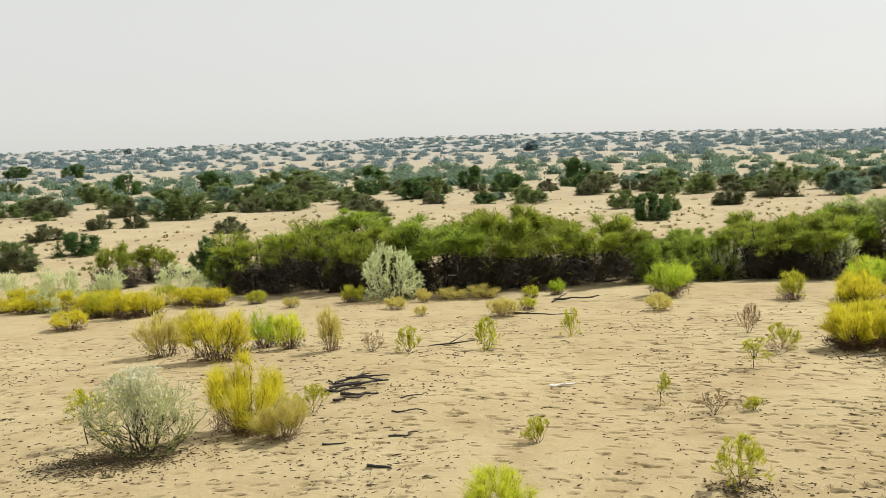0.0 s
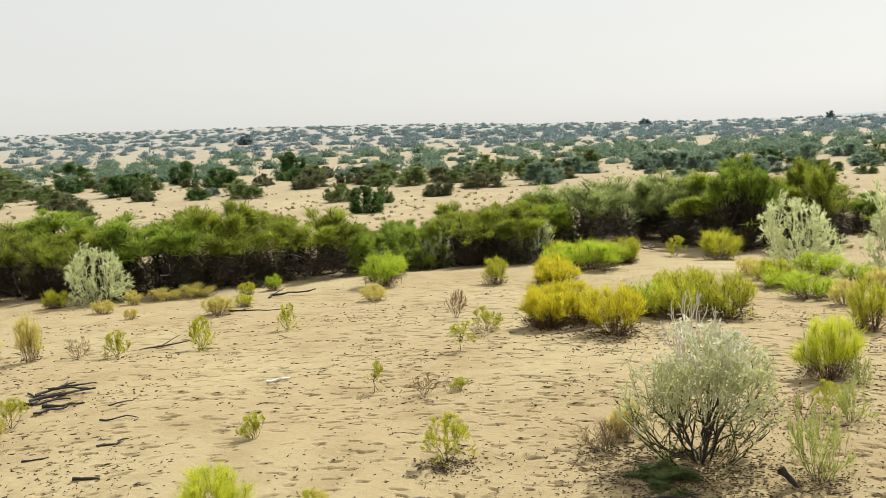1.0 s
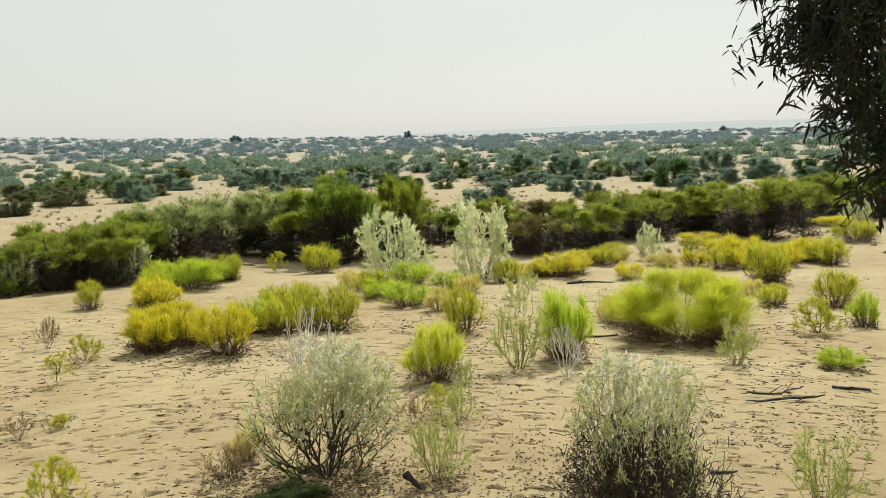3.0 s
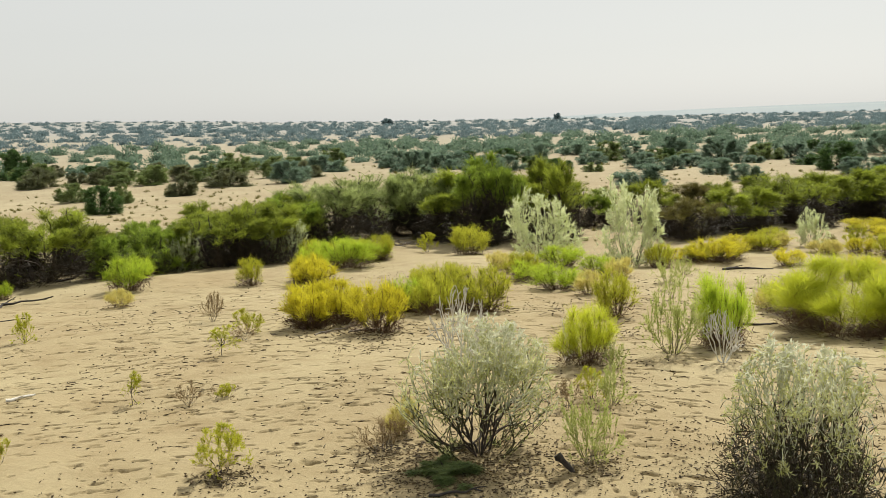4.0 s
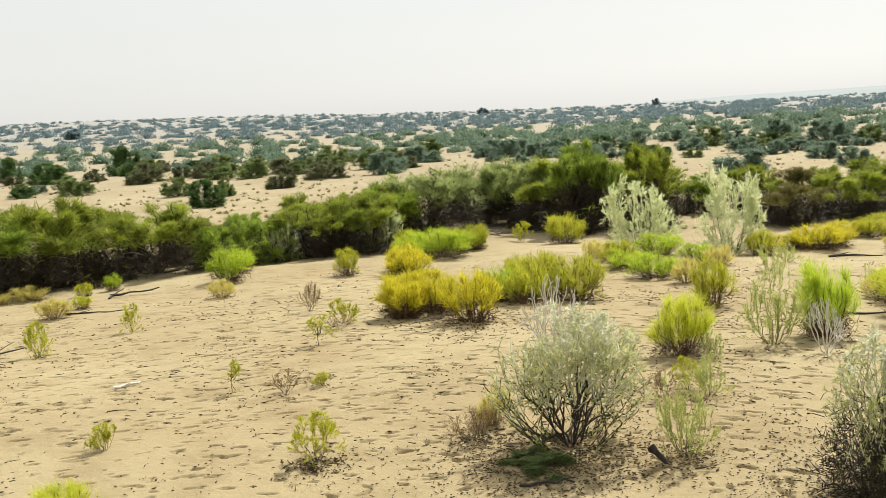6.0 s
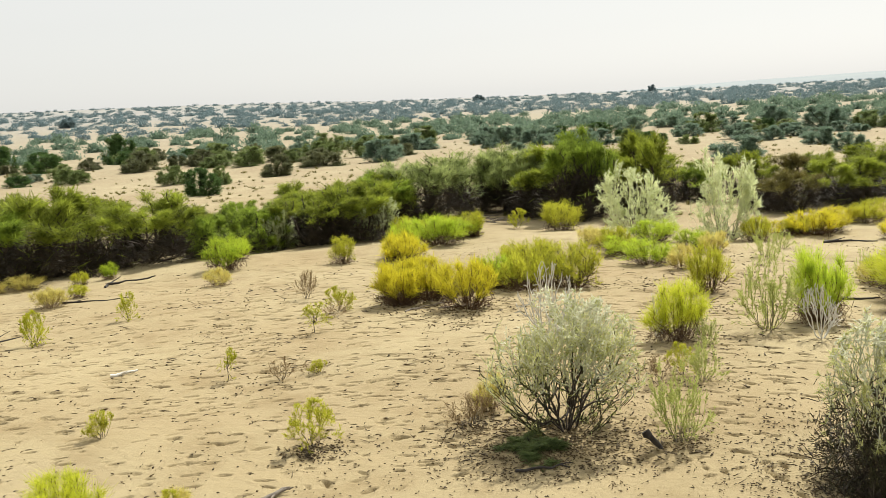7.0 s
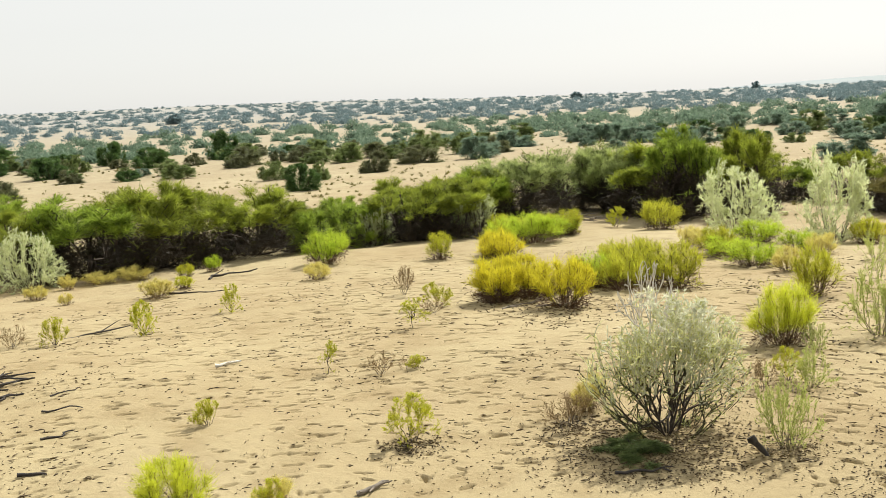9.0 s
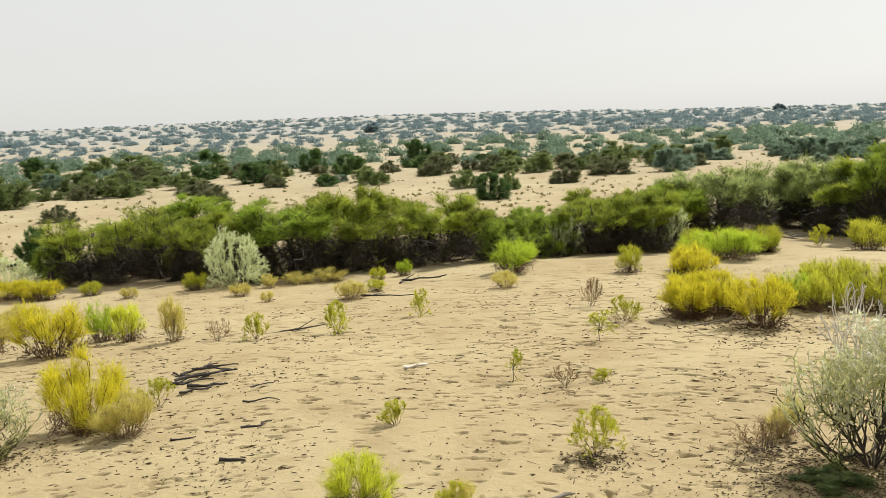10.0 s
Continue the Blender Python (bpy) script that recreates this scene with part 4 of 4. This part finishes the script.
def stick(x, y, length, turn, thick=0.012, bend=0.35, wood="charred", forks=1, lift=0.0, name="stick", label="dark crooked stick lying on the sand", group="fallen sticks"):
    seed[0] += 1
    root = new(name)
    root.matrix_world = pose(x, y, float(ground_height(x, y)) + lift, 0, 0, turn)
    for part_name, me in stick_parts(np.random.default_rng(seed[0]), length, thick, bend, wood, forks):
        new(part_name, me).parent = root
    return tagged(root, label, "stick", group)


for dx, dy, turn, size, thick in ((0, 0, 8, 0.46, 0.013), (0.05, 0.14, -30, 0.36, 0.010), (-0.06, 0.24, 36, 0.34, 0.011), (0.1, 0.34, -14, 0.26, 0.009)):
    stick(-0.46 + dx, 7.33 + dy, size, turn, thick, 0.5, "charred", 2, 0.01, label="dark weathered stick in a loose heap on the sand", group="heap of dark sticks")
for dx, dy, turn, size, thick in ((-0.1, -0.14, 18, 0.3, 0.012), (0.02, -0.36, -9, 0.28, 0.014), (-0.05, -0.5, 22, 0.22, 0.010), (0.08, 0.05, 38, 0.3, 0.008), (-0.16, 0.1, -30, 0.3, 0.008)):
    stick(-0.46 + dx, 7.33 + dy, size, turn, thick, 0.55, "charred", 2, 0.0, label="dark weathered stick in a loose heap on the sand", group="heap of dark sticks")
stick(-0.23, 4.95, 0.14, -28, 0.011, 0.3, "charred", 0)
stick(1.06, 7.0, 0.2, 8, 0.016, 0.6, "dead", 2, label="pale bleached piece of wood on the sand")
stick(2.30, 13.95, 0.66, 12, 0.02, 0.7, "charred", 4, label="dark fallen branch lying on the sand")
stick(1.66, 12.58, 0.8, -14, 0.012, 0.3, "charred", 2, label="thin dark fallen branch on the sand")
stick(0.30, 9.8, 0.66, 18, 0.012, 0.45, "charred", 2, label="thin dark fallen branch on the sand")
stick(-0.09, 5.63, 0.16, 55, 0.007, 0.9, "charred", 0)
stick(-0.07, 6.19, 0.24, -12, 0.007, 0.6, "charred", 1)
stick(-0.05, 6.75, 0.2, 30, 0.006, 0.5, "charred", 0)
stump = stick(2.75, 3.38, 0.11, 0, 0.022, 0.5, "charred", 1, 0.05, name="stump", label="short dark burnt stump sticking out of the sand")
stump.matrix_world = Matrix.Translation(stump.matrix_world.translation) @ pose(0, 0, 0, 0, 52, -39)
stick(5.55, 3.03, 0.44, -24, 0.011, 0.6, "charred", 4, label="forked dark fallen branch on the sand")
stick(5.62, 3.16, 0.36, -38, 0.008, 0.6, "charred", 3, 0.02, label="forked dark fallen branch on the sand")
stick(1.15, 3.93, 0.18, 14, 0.014, 0.5, "grey", 3, label="gnarled grey root lying on the sand")
stick(11.4, 9.46, 0.7, -40, 0.02, 0.35, "charred", 2)
stick(6.29, 2.99, 0.24, -60, 0.016, 0.3, "charred", 1)
stick(2.25, 3.51, 0.24, -24, 0.008, 0.4, "charred", 1)
stick(-0.51, 5.51, 0.14, 6, 0.006, 0.3, "charred", 0)
stick(8.15, 6.07, 0.25, -50, 0.012, 0.3, "charred", 1)
stick(7.05, 5.76, 0.36, -30, 0.014, 0.3, "charred", 1)
stick(4.0, 8.11, 0.5, 5, 0.01, 0.4, "grey", 3, label="bare grey twig lying under the yellow grass")
stick(4.25, 7.9, 0.4, -20, 0.01, 0.5, "grey", 3, label="bare grey twig lying under the yellow grass")
stick(3.91, 2.47, 0.13, -45, 0.01, 0.3, "charred", 1)
for k in range(9):
    stick(10.1 + 0.36 * math.sin(2.4 * k) * (k / 6), 17.0 + 0.5 * math.cos(2.4 * k) * (k / 6), 0.5 + 0.06 * (k % 4), 40 * k, 0.014, 0.4, "grey", 2, 0.02 * (k % 3), label="grey dead branch on the sand mound by the thicket", group="dead brush on the mound")


# ---- gum tree ----
def gum_tree():
    """A gum tree beside the camera: its trunk stands out of view, its drooping outer twigs hang into it."""
    rng = np.random.default_rng(31)
    bx, by = 7.6, 1.0
    bz = float(ground_height(bx, by))
    root = new("gum_tree")
    root.location = (bx, by, bz - 0.05)
    off = np.array([bx, by, bz - 0.05])

    def limb(points, r0, r1, name="limb"):
        pts = np.asarray(points, float)
        s = np.linspace(0, 1, len(pts))
        fine = np.linspace(0, 1, 4 * len(pts))
        pts = np.stack([np.interp(fine, s, pts[:, k]) for k in range(3)], 1) + rng.normal(0, 0.012, (4 * len(pts), 3))
        ob = new(name, tube_mesh(name, pts - off, np.linspace(r0, r1, len(pts)), WOOD["bark"]))
        ob.parent = root
        return ob

    limb([(bx, by, bz - 0.1), (bx + 0.05, by, 1.4), (bx - 0.1, by + 0.1, 2.8), (bx - 0.2, by + 0.2, 4.4), (bx - 0.3, by + 0.3, 6.0)], 0.15, 0.04, "trunk")
    limb([(bx - 0.1, by + 0.1, 2.5), (6.7, 1.5, 3.1), (5.9, 2.0, 3.2), (5.2, 2.4, 2.9), (4.8, 2.55, 2.5)], 0.06, 0.012)
    limb([(bx - 0.15, by + 0.15, 3.4), (6.8, 1.9, 3.9), (6.2, 2.4, 3.8), (5.6, 2.7, 3.1)], 0.05, 0.012)
    limb([(bx - 0.15, by + 0.15, 3.8), (7.4, 1.9, 4.5), (7.0, 2.4, 4.6)], 0.05, 0.012)
    limb([(bx - 0.2, by + 0.2, 4.2), (7.9, 0.2, 4.9), (8.2, -0.5, 5.2)], 0.05, 0.012)
    starts, ends = [], []
    leaf_a, leaf_b = [], []
    for k in range(800):
        edge = 61.0 + 22 * rng.uniform() ** 0.85
        az = radians(edge)
        far = rng.uniform(4.7, 5.7) if edge < 68 else rng.uniform(5.0, 7.2)
        low = 1.6 + far * np.interp(edge, [60.5, 61.5, 63, 64, 64.8, 66, 67.5, 70, 84], [0.085, 0.06, 0.04, 0.01, -0.03, -0.07, -0.1, -0.08, 0.1])
        top = low + 0.15 + (1.6 + far * (0.23 if edge < 68 else 0.5) - low - 0.15) * rng.uniform() ** 1.4
        p = np.array([far * math.sin(az), far * math.cos(az), top])
        length = min(rng.uniform(0.25, 0.8), top - low)
        sway = rng.normal(0, 0.13, 2)
        steps = 9
        line = p + np.stack([np.linspace(0, 1, steps) * sway[0], np.linspace(0, 1, steps) * sway[1], -np.linspace(0, 1, steps) ** 1.2 * length], 1)
        line[1:] += rng.normal(0, 0.012, (steps - 1, 3))
        starts.append(line[:-1])
        ends.append(line[1:])
        up = np.array([p[0] + 0.2, p[1] - 0.08, p[2] + 0.3])
        starts.append(up[None])
        ends.append(p[None])
        n = int(length * 60) + 8
        at = line[rng.integers(0, steps, n)] + rng.normal(0, 0.02, (n, 3))
        way_ = unit(rng.normal(size=(n, 3)) * [0.75, 0.75, 0.45] + [0, 0, -0.6])
        leaf_a.append(at)
        leaf_b.append(at + way_ * rng.uniform(0.05, 0.11, (n, 1)))
    a, b = np.concatenate(starts) - off, np.concatenate(ends) - off
    new("branchwork", rods_mesh("branchwork", a, b, 0.0025, 0.002, WOOD["stem"])).parent = root
    la, lb = np.concatenate(leaf_a) - off, np.concatenate(leaf_b) - off
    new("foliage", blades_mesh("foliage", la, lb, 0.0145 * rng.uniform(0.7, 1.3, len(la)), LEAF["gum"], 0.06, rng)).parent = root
    tagged(root, "gum tree with long dark drooping leaves over the sand", "tree")


gum_tree()


# ---- litter ----
def litter():
    """Twig ends, dry droppings and crumbs strewn over the near sand."""
    rng = np.random.default_rng(91)
    n = 34000
    r = 3.5 * np.exp(rng.uniform(0, 1.5, n))
    az = np.where(rng.uniform(size=n) < 0.45, rng.uniform(0.45, 1.15, n), rng.uniform(-0.5, 1.15, n))
    x, y = r * np.sin(az), r * np.cos(az)
    patch = np.sin(2.3 * x + 1.1 * y) * np.sin(1.7 * y - 0.8 * x + 2) + 0.5 * np.sin(5.1 * x - 3.3 * y)
    keep = patch + rng.normal(0, 0.6, n) > 0.62
    x, y, r, n = x[keep], y[keep], r[keep], int(keep.sum())
    # fallen leaves and twig ends gathered under the three near shrubs, dense enough to paint shade too
    for u, v, spread, m in ((2.42, 3.72, 0.26, 1900), (3.1, 2.45, 0.28, 2200), (-1.75, 5.5, 0.22, 2400), (3.6, 4.3, 0.3, 400), (4.3, 7.9, 0.35, 500), (1.5, 4.4, 0.08, 320), (2.35, 4.22, 0.1, 300), (2.95, 3.38, 0.1, 240)):
        x, y = np.append(x, rng.normal(u, spread, m)), np.append(y, rng.normal(v, spread, m))
    r, n = np.hypot(x, y), len(x)
    z = ground_height(x, y)
    turn = rng.uniform(0, 2 * math.pi, n)
    long = rng.uniform(0.005, 0.021, n) * np.where(rng.uniform(size=n) < 0.05, 3.0, 1)
    long = long * np.interp(r, [4, 10], [1.0, 1.6])
    d = np.stack([np.cos(turn), np.sin(turn), rng.normal(0, 0.15, n)], 1) * long[:, None] * 0.5
    c = np.stack([x, y, z + 0.006], 1)
    # half-buried strips added for litter and hoof-mark shade, turned across the camera's view
    m = 5600
    far = 4.2 * np.exp(1.15 * rng.uniform(0, 1, m) ** 0.9)
    side = rng.uniform(-0.5, 1.15, m)
    u, v = far * np.sin(side), far * np.cos(side)
    drift = np.sin(1.9 * u - 0.7 * v) * np.sin(1.3 * v + 0.6 * u + 1) + 0.6 * np.sin(3.7 * u + 2.9 * v) + rng.normal(0, 0.5, m) > -0.1
    far, side, u, v = far[drift], side[drift], u[drift], v[drift]
    m = len(u)
    lie = side + rng.normal(0, 0.35, m)
    half = rng.uniform(0.005, 0.022, m) * np.interp(far, [4, 10], [0.8, 1.5])
    strip = np.stack([np.cos(lie), -np.sin(lie), rng.normal(0, 0.05, m)], 1) * half[:, None]
    at = np.stack([u, v, ground_height(u, v) + 0.001], 1)
    thick = rng.uniform(0.003, 0.007, m) * np.interp(far, [4, 10], [0.9, 1.9])
    tagged(new("bark_strips", crumbs_mesh("bark_strips", at, strip * 1.3, thick, WOOD["litter"], rng)), "brown strips half sunk in sand, for litter and hoof-mark shade", "litter", kind="stuff")
    me = crumbs_mesh("litter", c, d * 1.25, rng.uniform(0.002, 0.006, n) * np.interp(r, [4, 10], [1.0, 1.7]), WOOD["litter"], rng)
    tagged(new("litter", me), "dark twig ends and droppings strewn over the sand", "litter", kind="stuff")


litter()


def small_tufts():
    """Countless little withered tufts on the sand beyond the thicket."""
    rng = np.random.default_rng(93)
    n = 2600
    r = 19 * np.exp(rng.uniform(0, 1.5, n))
    az = rng.uniform(-0.55, 1.2, n)
    x, y = r * np.sin(az), r * np.cos(az)
    z = ground_height(x, y)
    size = rng.uniform(0.04, 0.13, n) * np.interp(r, [20, 60], [0.8, 1.4])
    k = 22
    at = np.repeat(np.stack([x, y, z], 1), k, 0) + rng.normal(0, 0.25, (n * k, 3)) * np.repeat(size, k)[:, None] * [1, 1, 0]
    way_ = unit(rng.normal(size=(n * k, 3)) + [0, 0, 1.1])
    way_[:, 2] = np.abs(way_[:, 2])
    me = blades_mesh("small_tufts", at, at + way_ * np.repeat(size, k)[:, None], np.repeat(size, k) * 0.13, LEAF["russet"], 0.0, rng)
    tagged(new("small_tufts", me), "scattered withered little tufts on the sand beyond the thicket", "grass", kind="stuff")


small_tufts()

# ---- far shrubs ----
def far_shrubs():
    rng = np.random.default_rng(77)
    made = []
    tries = 0
    placed = [(o.location.x, o.location.y, o.scale.x) for o in scene.objects if o.parent is None and o.type == "EMPTY"]
    while len(made) < 4600 and tries < 28000:
        tries += 1
        r = 48 * math.exp(2.66 * rng.uniform() ** 0.75)
        az = radians(rng.uniform(-42, 82))
        x, y = r * math.sin(az), r * math.cos(az)
        if rng.uniform() < np.interp(r, [50, 60, 75, 140, 260, 400], [0.75, 0.5, 0.35, 0.45, 0.38, 0.55]):
            continue
        w = rng.uniform(1.0, 2.6) * np.interp(r, [90, 260], [1, 1.6])
        if any((x - u) ** 2 + (y - v) ** 2 < (0.5 * (w + s)) ** 2 for u, v, s in placed):
            continue
        placed.append((x, y, w * 0.85))
        made.append((x, y, w, w * rng.uniform(0.3, 0.5) * np.interp(r, [90, 250], [1, 0.85]), r))
    made.sort(key=lambda m: m[4])
    for x, y, w, h, r in made[:200]:
        # more of the haze-greyed leaf on the sunward side
        kinds = ("olive", "middle", "middle", "dark", "middle", "middle") if x > 0.5 * y else ("olive", "olive", "middle", "dark", "olive", "brown")
        bush(x, y, w, h, kinds[int(x * 7) % 6])
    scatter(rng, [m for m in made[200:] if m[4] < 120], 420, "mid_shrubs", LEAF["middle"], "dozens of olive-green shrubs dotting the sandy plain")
    # haze comes from the far leaf colour itself
    scatter(rng, [m for m in made[200:] if m[4] >= 120], 210, "far_shrubs", LEAF["far"], "hundreds of shrubs dotting the far sandy plain, blue-grey with painted haze")


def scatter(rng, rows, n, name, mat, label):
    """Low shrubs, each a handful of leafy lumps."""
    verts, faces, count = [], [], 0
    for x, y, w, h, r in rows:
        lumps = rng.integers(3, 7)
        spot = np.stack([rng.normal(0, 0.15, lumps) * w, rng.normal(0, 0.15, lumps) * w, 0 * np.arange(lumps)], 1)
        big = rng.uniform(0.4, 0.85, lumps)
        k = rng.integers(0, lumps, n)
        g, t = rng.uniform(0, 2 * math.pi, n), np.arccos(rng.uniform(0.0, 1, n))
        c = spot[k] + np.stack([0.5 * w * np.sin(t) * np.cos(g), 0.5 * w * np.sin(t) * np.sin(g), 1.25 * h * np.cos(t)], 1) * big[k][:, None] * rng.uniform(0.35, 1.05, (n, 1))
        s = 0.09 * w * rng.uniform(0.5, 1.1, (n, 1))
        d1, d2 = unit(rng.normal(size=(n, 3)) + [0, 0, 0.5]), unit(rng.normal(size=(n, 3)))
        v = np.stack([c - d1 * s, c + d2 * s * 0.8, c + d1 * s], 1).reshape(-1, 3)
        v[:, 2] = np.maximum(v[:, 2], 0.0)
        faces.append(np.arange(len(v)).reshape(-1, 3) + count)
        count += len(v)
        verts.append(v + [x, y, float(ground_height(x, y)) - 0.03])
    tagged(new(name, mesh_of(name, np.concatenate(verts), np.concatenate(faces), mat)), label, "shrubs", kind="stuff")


far_shrubs()
